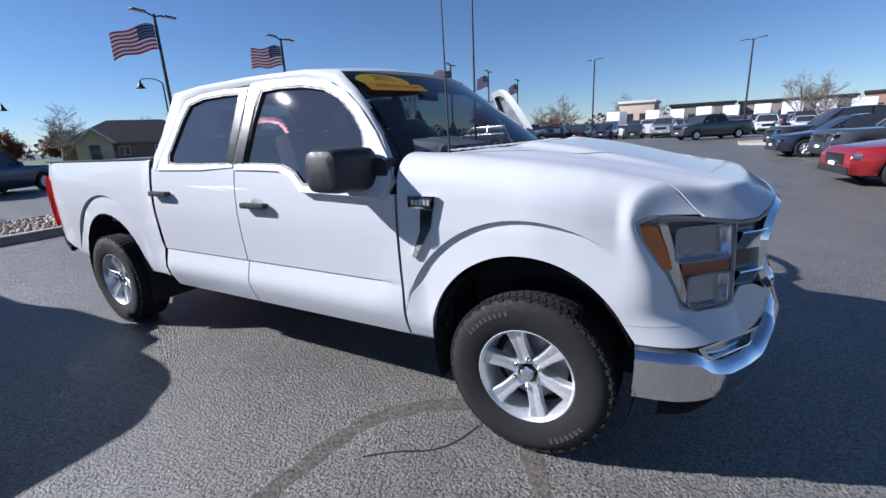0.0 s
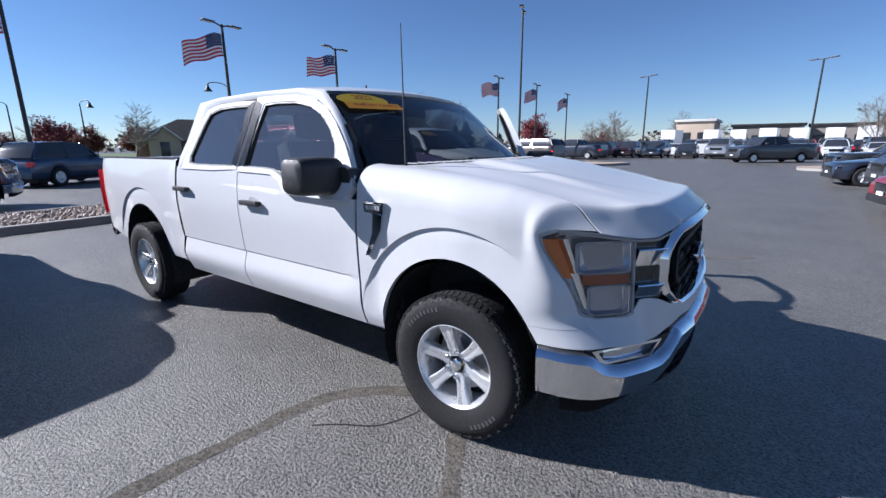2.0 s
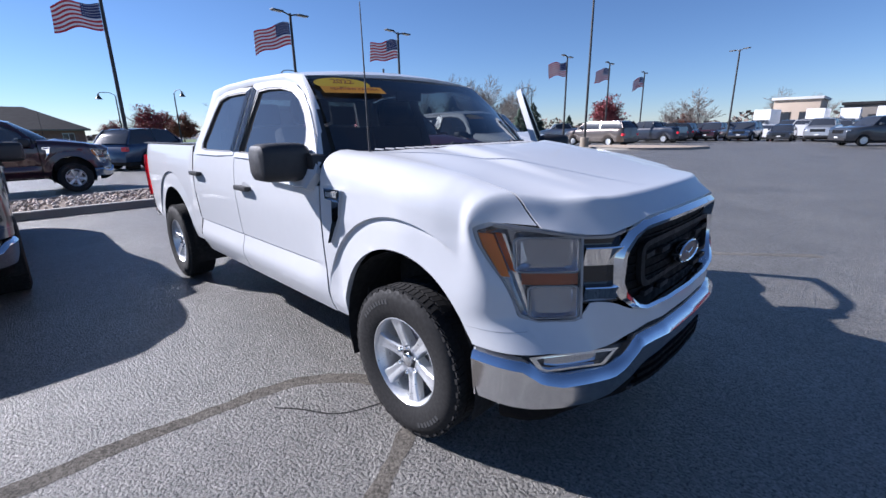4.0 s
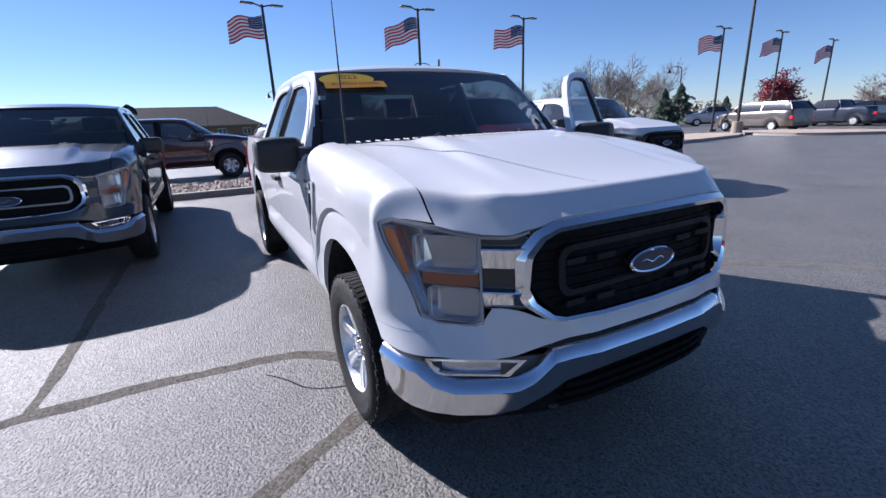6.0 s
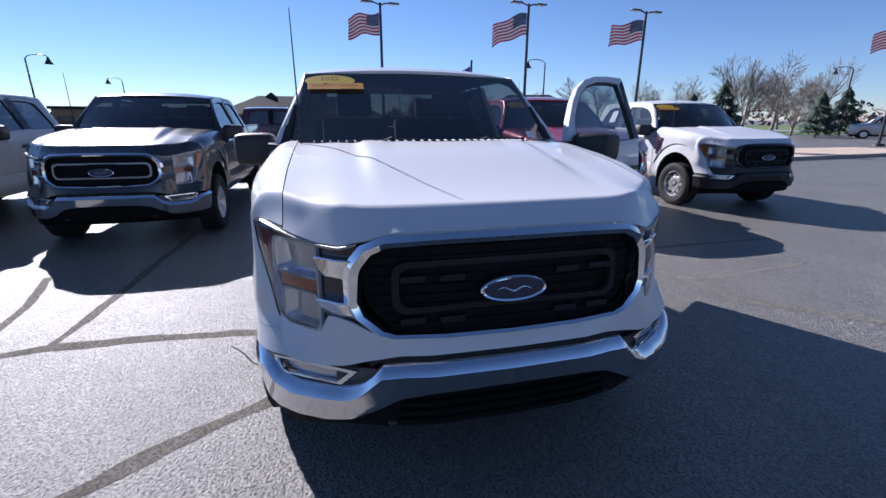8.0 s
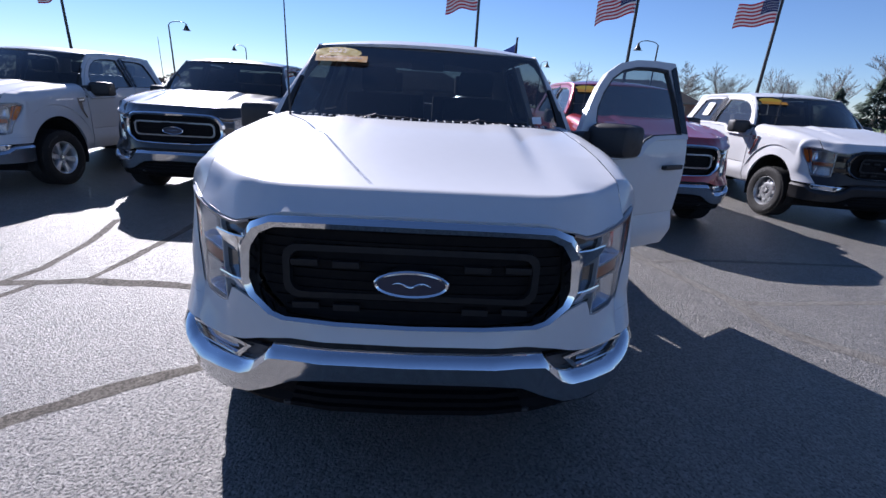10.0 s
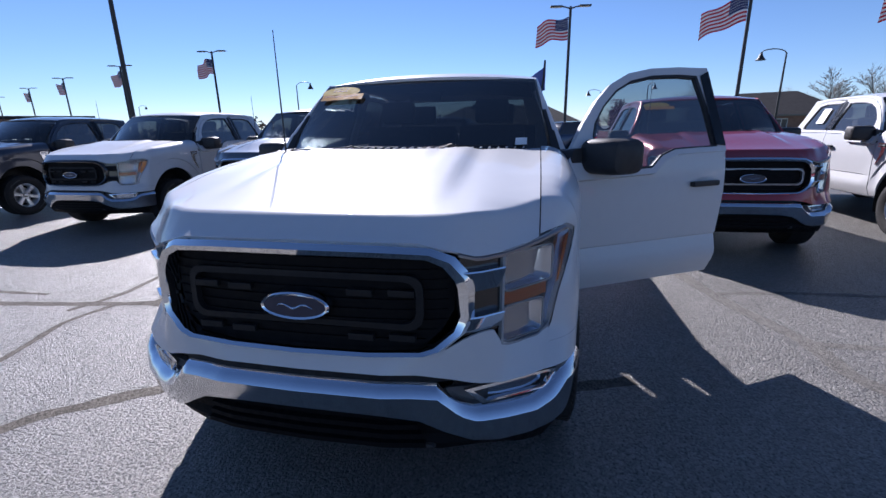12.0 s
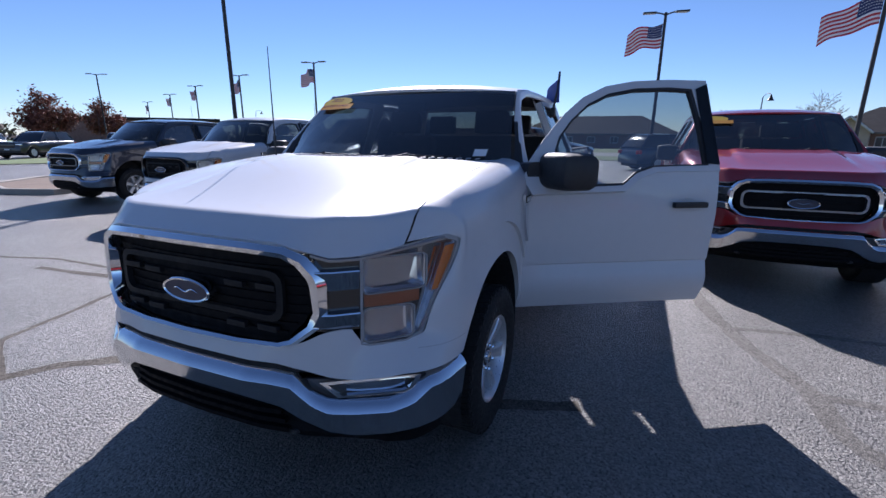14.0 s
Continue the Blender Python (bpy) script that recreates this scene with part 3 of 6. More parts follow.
def grille(truck, style, trim, simple):
    """Chrome octagon round a black mesh with bars, arms towards the lamps and an oval badge."""
    half_o = [(0.0, 1.150), (0.30, 1.147), (0.46, 1.138), (0.53, 1.105), (0.575, 1.045), (0.588, 1.0), (0.588, 0.890), (0.56, 0.835), (0.49, 0.777), (0.44, 0.759), (0.25, 0.752), (0.0, 0.750)]
    half_i = [(0.0, 1.110), (0.30, 1.108), (0.445, 1.100), (0.495, 1.075), (0.528, 1.025), (0.536, 1.0), (0.545, 0.900), (0.525, 0.847), (0.465, 0.792), (0.42, 0.778), (0.25, 0.772), (0.0, 0.770)]
    full = lambda half: half + [(-y, z) for y, z in half[-2:0:-1]]
    o, i = full(half_o), full(half_i)
    mid = [((a[0] + b[0]) / 2, (a[1] + b[1]) / 2) for a, b in zip(o, i)]
    bm = bmesh.new()
    at = lambda off: (lambda p: front_at(p[0], p[1], off))
    grid(bm, [[at(-0.02)(p) for p in o], [at(0.012)(p) for p in o], [at(0.03)(p) for p in mid], [at(0.018)(p) for p in i], [at(-0.03)(p) for p in i]], True)
    frame_ob = part("grille_frame", bm, trim, truck, "chrome grille surround" if trim is CHROME else "dark grille surround", 0.5)
    bm = bmesh.new()
    rows = [[front_at(y * (0.54 - (0.0 if z > 0.875 else (0.875 - z) * 1.1)), z, -0.035) for y in span(-1, 1, 20)] for z in span(0.768, 1.112, 6)]
    grid(bm, rows)
    part("grille_mesh", bm, GRILLE, frame_ob, "black grille mesh")
    for z in span(0.800, 1.085, 9 if not simple else 5):
        w = 0.52 - max(0, 0.875 - z) * 1.1 - max(0, z - 1.03) * 0.6
        bm = bmesh.new()
        grid(bm, [[front_at(y, z + dz, off) for y in span(-w, w, 18)] for dz, off in ((-0.006, -0.034), (-0.005, -0.027), (0.005, -0.027), (0.006, -0.034))])
        part("grille_slat", bm, GRILLE, frame_ob)
    if style == "inner":
        hh = rounded(-0.435, 0.845, 0.435, 1.040, 0.05, 4)
        hi = rounded(-0.41, 0.868, 0.41, 1.018, 0.04, 4)
        bm = bmesh.new()
        grid(bm, [[front_at(*p, -0.03) for p in hh], [front_at(*p, -0.006) for p in hh], [front_at(*p, -0.006) for p in hi], [front_at(*p, -0.03) for p in hi]], True)
        part("inner_frame", bm, TRIMGREY, frame_ob)
        for y in (-0.36, -0.22, 0.22, 0.36):
            for z in (0.815, 0.975):
                part("grille_tab", boxed((front_at(y, z).x - 0.03, y - 0.045, z - 0.012), (front_at(y, z).x - 0.008, y + 0.045, z + 0.012), 0.004), TRIMGREY, frame_ob)
    if style == "bars":
        hh = rounded(-0.485, 0.850, 0.485, 1.03, 0.055, 5)
        hi = rounded(-0.465, 0.868, 0.465, 1.012, 0.045, 5)
        bm = bmesh.new()
        grid(bm, [[front_at(*p, -0.03) for p in hh], [front_at(*p, -0.004) for p in hh], [front_at(*p, -0.004) for p in hi], [front_at(*p, -0.03) for p in hi]], True)
        part("grille_loop", bm, SATIN if trim is CHROME else trim, frame_ob, "thin satin grille loop")
    for s in (1, -1):
        for z0, z1, a, b in ((0.968, 1.055, 0.555, 0.674), (0.822, 0.896, 0.56, 0.674)):
            bm = bmesh.new()
            grid(bm, [[front_at(s * y, z, off) for y in span(a, b, 6)] for z, off in ((z0, -0.02), (z0 + 0.004, -0.008), ((z0 + z1) / 2, 0.008), (z1 - 0.008, 0.024), (z1 - 0.003, 0.022), (z1, -0.02))])
            part("grille_arm", bm, trim, frame_ob)
        bm = bmesh.new()
        grid(bm, [[front_at(s * y, z, -0.012) for y in span(0.55, 0.682, 6)] for z in span(0.815, 1.095, 5)])
        part("grille_filler", bm, GLOSSBLACK, frame_ob)
    # oval badge, with a plain wave in place of its mark
    bx = front_at(0, 0.924, 0.0).x + 0.008
    oval = lambda a, b, x: [Vector((x, a * math.cos(t), 0.924 + b * math.sin(t))) for t in [2 * math.pi * k / 40 for k in range(40)]]
    bm = bmesh.new()
    grid(bm, [oval(0.126, 0.052, bx - 0.03), oval(0.126, 0.052, bx + 0.004), oval(0.121, 0.047, bx + 0.010), oval(0.113, 0.040, bx + 0.006)], True)
    badge = part("badge_rim", bm, CHROME, frame_ob)
    bm = bmesh.new()
    bm.faces.new([bm.verts.new(p) for p in oval(0.114, 0.041, bx + 0.005)])
    part("badge", bm, BADGE, badge, "dark blue oval badge")
    bm = bmesh.new()
    tube(bm, [(bx + 0.006, -0.064 + 0.128 * k / 24, 0.924 + 0.007 * math.sin(k * 0.42)) for k in range(25)], [0.001 + 0.003 * math.sin(math.pi * k / 24) for k in range(25)], 6)
    part("badge_wave", bm, CHROME, badge)


def panel_at(y, z, u):
    """A place on the painted panel under the lamps; u runs from the bumper up to the lamp."""
    f, b = front_at(y, z, 0.0), plan(BUMPER, y, -0.028, z, 0)
    w = max(0.0, min(1.0, u)) * smooth(0.95, 0.85, abs(y))
    return b * (1 - w) + f * w


def front_end(truck, paint, trim):
    """Painted panel under the lamps, bumper bar, fog lamps, valance and hooks."""
    low = ((0, 0.694), (0.42, 0.692), (0.52, 0.676), (0.62, 0.644), (0.70, 0.634), (0.84, 0.640))
    top = ((0, 0.749), (0.40, 0.757), (0.50, 0.775), (0.57, 0.812), (0.62, 0.824), (0.666, 0.818), (0.676, 0.770), (0.686, 0.756), (0.80, 0.750), (0.842, 0.766))
    rows = []
    for y in span(-0.843, 0.843, 72):
        z0, z1 = lerp(low, abs(y)), lerp(top, abs(y))
        rows.append([plan(BUMPER, y, -0.07, z0 - 0.004, 0)] + [panel_at(y, z0 + (z1 - z0) * u, u) for u in span(0, 1, 8)])
    part("front_panel", sheet(rows, 0.012), paint, truck)
    bar = bmesh.new()
    t_top = ((0, 0.672), (0.40, 0.670), (0.485, 0.664), (0.555, 0.590), (0.61, 0.562), (0.80, 0.556), (0.86, 0.572), (0.905, 0.622), (0.965, 0.630))
    t_low = ((0, 0.534), (0.30, 0.528), (0.42, 0.508), (0.52, 0.456), (0.60, 0.414), (0.68, 0.397), (0.88, 0.390), (0.965, 0.394))
    rows = []
    for y in span(-0.965, 0.965, 97):
        a = abs(y)
        z0, z1 = lerp(t_low, a), lerp(t_top, a)
        h = z1 - z0
        ledge = min(0.045, h * 0.45)
        rows.append([plan(BUMPER, y, o, z, 0) for z, o in ((z1 - 0.004, -0.10), (z1, -0.050), (z1 - 0.006, -0.022), (z1 - ledge * 0.5, -0.002), (z1 - ledge, 0.010), (z1 - ledge * 1.25, 0.006), (z0 + h * 0.25, -0.008), (z0 + 0.008, -0.018), (z0, -0.03), (z0 + 0.004, -0.08))])
    grid(bar, rows)
    bumper = part("front_bumper", bar, trim, truck, "chrome front bumper" if trim is BUMPER_CHROME else "dark front bumper", 0.6)
    for s in (1, -1):
        bm = bmesh.new()
        grid(bm, [[plan(BUMPER, s * y, o, z, 0) for y in span(0.50, 0.905, 12)] for z, o in ((0.557, -0.035), (0.564, -0.06), (0.627, -0.065), (0.640, -0.03))])
        fog = part("fog_lamp", bm, FOGBACK, bumper, "clear rectangular fog lamp")
        oo = [(0.575, 0.626), (0.865, 0.632), (0.893, 0.624), (0.868, 0.570), (0.845, 0.562), (0.635, 0.562)]
        oi = [(0.605, 0.617), (0.858, 0.623), (0.876, 0.617), (0.856, 0.579), (0.838, 0.572), (0.65, 0.572)]
        part("fog_rim", ring(oo, oi, lambda y, z: plan(BUMPER, s * y, -0.025, z, 0), 0.015), CHROME, fog)
        bm = bmesh.new()
        grid(bm, [[plan(BUMPER, s * y, -0.05, z, 0) for y in span(0.66, 0.85, 6)] for z in (0.574, 0.618)])
        part("fog_reflector", bm, REFLECTOR, fog)
        bm = bmesh.new()
        grid(bm, [[plan(BUMPER, s * y, -0.028, z, 0) for y in span(0.625, 0.868, 8)] for z in (0.572, 0.622)])
        part("fog_lens", bm, LENS, fog).visible_shadow = False
        hook = bmesh.new()
        tube(hook, [(0.76, s * 0.41, 0.395), (0.875, s * 0.41, 0.39), (0.895, s * 0.42, 0.39), (0.895, s * 0.45, 0.39), (0.875, s * 0.46, 0.39), (0.76, s * 0.46, 0.395)], 0.012, 8)
        part("tow_hook", hook, PLASTIC, bumper, "black tow hook")
    bm = bmesh.new()
    rows = []
    for y in span(-0.95, 0.95, 60):
        a = abs(y)
        z1 = lerp(t_low, a) + 0.012
        rows.append([plan(BUMPER, y, o, z, 0) for z, o in ((z1, -0.045), (z1 - 0.03, -0.06), (0.43 - 0.05 * smooth(0.5, 0.7, a), -0.065), (0.40 - 0.02 * smooth(0.5, 0.7, a), -0.05), (0.375, -0.055), (0.335, -0.10 + 0.045 * smooth(0.6, 0.9, a)), (0.305, -0.16 + 0.09 * smooth(0.6, 0.9, a)))])
    grid(bm, rows)
    part("valance", bm, GRILLE, truck, "black plastic lower valance")
    for z in (0.400, 0.438, 0.476):
        w = 0.40 + (0.51 - z) * 0.35
        bm = bmesh.new()
        grid(bm, [[plan(BUMPER, y, o, z + dz, 0) for y in span(-w, w, 16)] for dz, o in ((-0.012, -0.06), (-0.010, -0.038), (0.010, -0.036), (0.012, -0.06))])
        part("intake_bar", bm, GRILLE, truck)
    bm = bmesh.new()
    grid(bm, [[plan(BUMPER, y, -0.04, z, 0) for y in span(-0.55, 0.55, 20)] for z in (0.660, 0.708)])
    part("bumper_gap", bm, DARK, truck)


def sticker(truck, words=True):
    """Oval year sticker with a banner at the top corner of the windshield."""
    def at(u, v, lift=0.0):
        y = -0.755 + 0.43 * u
        z = 1.805 - 0.115 * (1 - v)
        p = shield_at(y, z)
        return p + Vector((0.012 + lift, 0, 0.012 + lift))
    bm = bmesh.new()
    bm.faces.new([bm.verts.new(at(0.385 + 0.375 * math.cos(a), 0.66 + 0.34 * math.sin(a))) for a in [2 * math.pi * k / 32 for k in range(32)]])
    base = part("year_sticker", bm, STICKER_Y, truck, "yellow oval windshield sticker reading 2022" if words else "yellow oval windshield sticker")
    bm = bmesh.new()
    grid(bm, [[at(u, v, 0.002) for u in span(0.05, 0.87, 8)] for v in (0.12, 0.48)])
    part("banner", bm, STICKER_O, base, "orange banner reading rearview camera")
    if not words:
        return
    mid = at(0.385, 0.74, 0.004)
    along = (at(0.9, 0.70) - at(0.1, 0.70)).normalized()
    up = (at(0.42, 1.0) - at(0.42, 0.0)).normalized()
    nor = along.cross(up).normalized()
    m = Matrix.Translation(mid) @ Matrix((along, up, nor)).transposed().to_4x4()
    text_mesh("2022", 0.066, 0.0006, m, STICKER_D, base, "year_lettering")
    m2 = Matrix.Translation(at(0.46, 0.30, 0.006)) @ Matrix((along, up, nor)).transposed().to_4x4() @ Matrix.Diagonal((1.0, 1, 1, 1))
    text_mesh("REARVIEW CAMERA", 0.033, 0.0006, m2, STICKER_D, base, "banner_lettering")


def shield_base(y):
    return -0.30 - 0.40 * (abs(y) / 0.86) ** 2.2


def shield_at(y, z):
    """A place on the windshield."""
    u = (z - 1.385) / (1.83 - 1.385)
    x0 = shield_base(y)
    x1 = -0.98 - 0.13 * (abs(y) / 0.75) ** 2
    return Vector((x0 + (x1 - x0) * u + 0.02 * math.sin(math.pi * u), y, z))


def roof_z(x, y):
    edge = lerp(((-2.70, 1.845), (-2.4, 1.868), (-1.9, 1.876), (-1.4, 1.868), (-1.1, 1.838), (-0.95, 1.81)), x)
    return edge + 0.052 * (1 - (abs(y) / 0.75) ** 2.2) if abs(y) < 0.75 else edge


def cab(truck, paint, hero):
    # roof, with two shallow ribs
    rows = []
    for u in span(0, 1, 22):
        row = []
        for y in span(-0.75, 0.75, 31):
            x0 = -0.985 - 0.13 * (abs(y) / 0.75) ** 2
            x = x0 + (-2.70 - x0) * u
            z = roof_z(x, y) - 0.012 * smooth(0.10, 0.0, u)
            z += 0.006 * smooth(0.06, 0.0, abs(abs(y) - 0.38)) * smooth(0.15, 0.3, u)
            row.append(Vector((x, y, z)))
        rows.append(row)
    part("roof", sheet(rows, 0.02), paint, truck)
    for s in (1, -1):
        # roof rail and windshield pillar as one swept band
        band = bmesh.new()
        rows = []
        path = [(-0.648, 1.30), (-0.752, 1.470), (-0.888, 1.601), (-1.013, 1.702), (-1.15, 1.773), (-1.38, 1.818), (-1.9, 1.827), (-2.36, 1.821), (-2.543, 1.792), (-2.60, 1.68), (-2.645, 1.54), (-2.708, 1.40), (-2.735, 1.325)]
        top = [Vector(shield_at(0.855, 1.385)), Vector(shield_at(0.835, 1.49)), Vector(shield_at(0.80, 1.62)), Vector(shield_at(0.775, 1.73)), Vector((-1.13, 0.748, roof_z(-1.13, 0.75))), Vector((-1.38, 0.75, roof_z(-1.38, 0.75))), Vector((-1.9, 0.75, roof_z(-1.9, 0.75))), Vector((-2.4, 0.75, roof_z(-2.4, 0.75))), Vector((-2.70, 0.75, 1.845)), Vector((-2.74, 0.80, 1.70)), Vector((-2.77, 0.855, 1.55)), Vector((-2.80, 0.915, 1.42)), Vector((-2.81, 0.935, 1.34))]
        for (x, z), t in zip(path, top):
            a = Vector((x, up_y(z) - 0.007, z))
            mid = (a + t) / 2 + Vector((0, 0.012, 0.012))
            col = []
            for k in range(7):
                w = k / 6
                p = a * (1 - w) ** 2 + mid * 2 * w * (1 - w) + t * w * w
                col.append(Vector((p.x, s * p.y, p.z)))
            rows.append(col)
        grid(band, rows)
        for f in band.faces:
            c = f.calc_center_median()
            if c.x > -1.08 and abs(c.y) < up_y(c.z) - 0.035:
                f.material_index = 1
        bmesh.ops.recalc_face_normals(band, faces=band.faces)
        bmesh.ops.solidify(band, geom=band.faces[:], thickness=0.03)
        part("roof_rail", band, [paint, PLASTIC], truck, "painted roof rail with black windshield moulding")
        post = bmesh.new()
        grid(post, [[Vector((x, s * (up_y(max(z, 1.36)) - 0.05), z)) for z in span(0.5, 1.83, 10)] for x in (-1.90, -1.80)])
        bmesh.ops.solidify(post, geom=post.faces[:], thickness=0.05)
        part("door_pillar", post, paint if hero else DARK, truck)
        sill = boxed((-2.80, s * 0.80, 0.435), (-0.52, s * 0.90, 0.50), 0.02)
        part("rocker_sill", sill, paint, truck)
    # panes
    rows = [[shield_at(y, z) for y in span(-0.84 + (z - 1.385) * 0.22, 0.84 - (z - 1.385) * 0.22, 17)] for z in span(1.365, 1.832, 10)]
    bm = sheet(rows, 0)
    part("windshield", bm, SHIELD, truck, "raked windshield").visible_shadow = False
    bm = bmesh.new()
    grid(bm, [[Vector((-2.765 + (z - 1.34) * 0.13, y, z)) for y in span(-0.93 + max(0, z - 1.34) * 0.36, 0.93 - max(0, z - 1.34) * 0.36, 3)] for z in (0.55, 1.0, 1.34, 1.42)])
    part("cab_back", bm, paint, truck)
    frame_b = ring([(-0.88, 1.42), (0.88, 1.42), (0.74, 1.85), (-0.74, 1.85)], [(-0.70, 1.45), (0.70, 1.45), (0.62, 1.79), (-0.62, 1.79)], lambda y, z: Vector((-2.755 + (z - 1.42) * 0.13, y, z)), 0.03)
    part("rear_window_frame", frame_b, paint, truck)
    bm = bmesh.new()
    bm.faces.new([bm.verts.new((-2.745 + (z - 1.42) * 0.13, y, z)) for y, z in ((-0.72, 1.44), (0.72, 1.44), (0.64, 1.80), (-0.64, 1.80))])
    part("rear_window", bm, GLASS, truck).visible_shadow = False
    # cowl, wipers
    rows = [[Vector((shield_base(y) + dx + 0.012, y, 1.372 + dz + 0.022 * (1 - (y / 0.85) ** 2))) for y in span(-0.85, 0.85, 25)] for dx, dz in ((-0.02, 0.0), (0.04, -0.008), (0.10, -0.022), (0.16, -0.05))]
    cowl = part("cowl", sheet(rows, 0.01), PLASTIC, truck, "black plastic cowl at the windshield's foot")
    for k in range(32 if hero else 0):
        y = -0.70 + 1.4 * k / 31
        x = shield_base(y) + 0.05
        z = 1.385 + 0.018 * (1 - (y / 0.85) ** 2)
        part("cowl_rib", boxed((x, y - 0.004, z), (x + 0.075, y + 0.004, z + 0.008), 0.0015, None, 1), RIB_GLINT, cowl)
    for y0, y1 in ((-0.55, 0.02), (0.02, 0.60)):
        bm = bmesh.new()
        a, b = shield_at(y0, 1.382) + Vector((0.03, 0, 0.012)), shield_at(y1, 1.392) + Vector((0.03, 0, 0.014))
        tube(bm, [a, (a + b) / 2 + Vector((0.008, 0, 0.01)), b], 0.007, 6)
        c = shield_at(y0 + 0.18, 1.375) + Vector((0.07, 0, 0.006))
        tube(bm, [c, (a + b) / 2 + Vector((0.014, 0, 0.018))], 0.009, 6)
        part("wiper", bm, PLASTIC, truck, "black wiper arm and blade")
    # inside
    part("cab_floor", boxed((-2.72, -0.86, 0.50), (-0.45, 0.86, 0.56), 0.01), DARK, truck)
    part("firewall", boxed((-0.52, -0.84, 0.5), (-0.44, 0.84, 1.33), 0.01), DARK, truck)
    rows = [[Vector((x, y, z + 0.012 * (1 - (y / 0.8) ** 2))) for y in span(-0.82, 0.82, 13)] for x, z in ((-0.52, 1.30), (-0.64, 1.325), (-0.80, 1.335), (-0.95, 1.30), (-1.0, 1.20), (-0.97, 1.0), (-0.9, 0.8))]
    part("dashboard", sheet(rows, 0.02), PLASTIC, truck, "black dashboard")
    wheel_bm = bmesh.new()
    tube(wheel_bm, [(0.19 * math.cos(t), 0.19 * math.sin(t), 0) for t in [2 * math.pi * k / 24 for k in range(25)]], 0.016, 8, False)
    box(wheel_bm, (-0.07, -0.06, -0.03), (0.07, 0.06, 0.015), 0.02)
    for a in (0, 180, 270):
        tube(wheel_bm, [(0, 0, 0), (0.19 * math.cos(radians(a)), 0.19 * math.sin(radians(a)), 0)], 0.016, 6)
    bmesh.ops.transform(wheel_bm, matrix=Matrix.Translation((-1.12, 0.40, 1.20)) @ Matrix.Rotation(radians(-62), 4, "Y") @ Matrix.Rotation(radians(90), 4, "Z"), verts=wheel_bm.verts)
    part("steering_wheel", wheel_bm, PLASTIC, truck)
    for x, y, w in ((-1.55, 0.40, 0.27), (-1.55, -0.40, 0.27), (-2.42, 0.40, 0.36), (-2.42, -0.40, 0.36)):
        seat = bmesh.new()
        box(seat, (x - 0.05, y - w, 0.75), (x + 0.45, y + w, 0.93), 0.05)
        box(seat, (-0.09, -w, 0.0), (0.07, w, 0.66), 0.05, Matrix.Translation((x - 0.06, y, 0.88)) @ Matrix.Rotation(radians(-12), 4, "Y"))
        box(seat, (-0.05, -0.14, 0.68), (0.05, 0.14, 0.87), 0.04, Matrix.Translation((x - 0.06, y, 0.88)) @ Matrix.Rotation(radians(-9), 4, "Y"))
        part("seat", seat, CLOTH, truck, "dark cloth seat with headrest")
    part("headliner", sheet([[Vector((x, y, roof_z(x, y) - 0.045)) for y in span(-0.70, 0.70, 7)] for x in span(-2.66, -1.12, 6)], 0.01), CLOTH, truck)
    bm = boxed((-1.06, -0.11, 1.70), (-1.03, 0.11, 1.765), 0.012)
    part("rearview_mirror", bm, PLASTIC, truck)


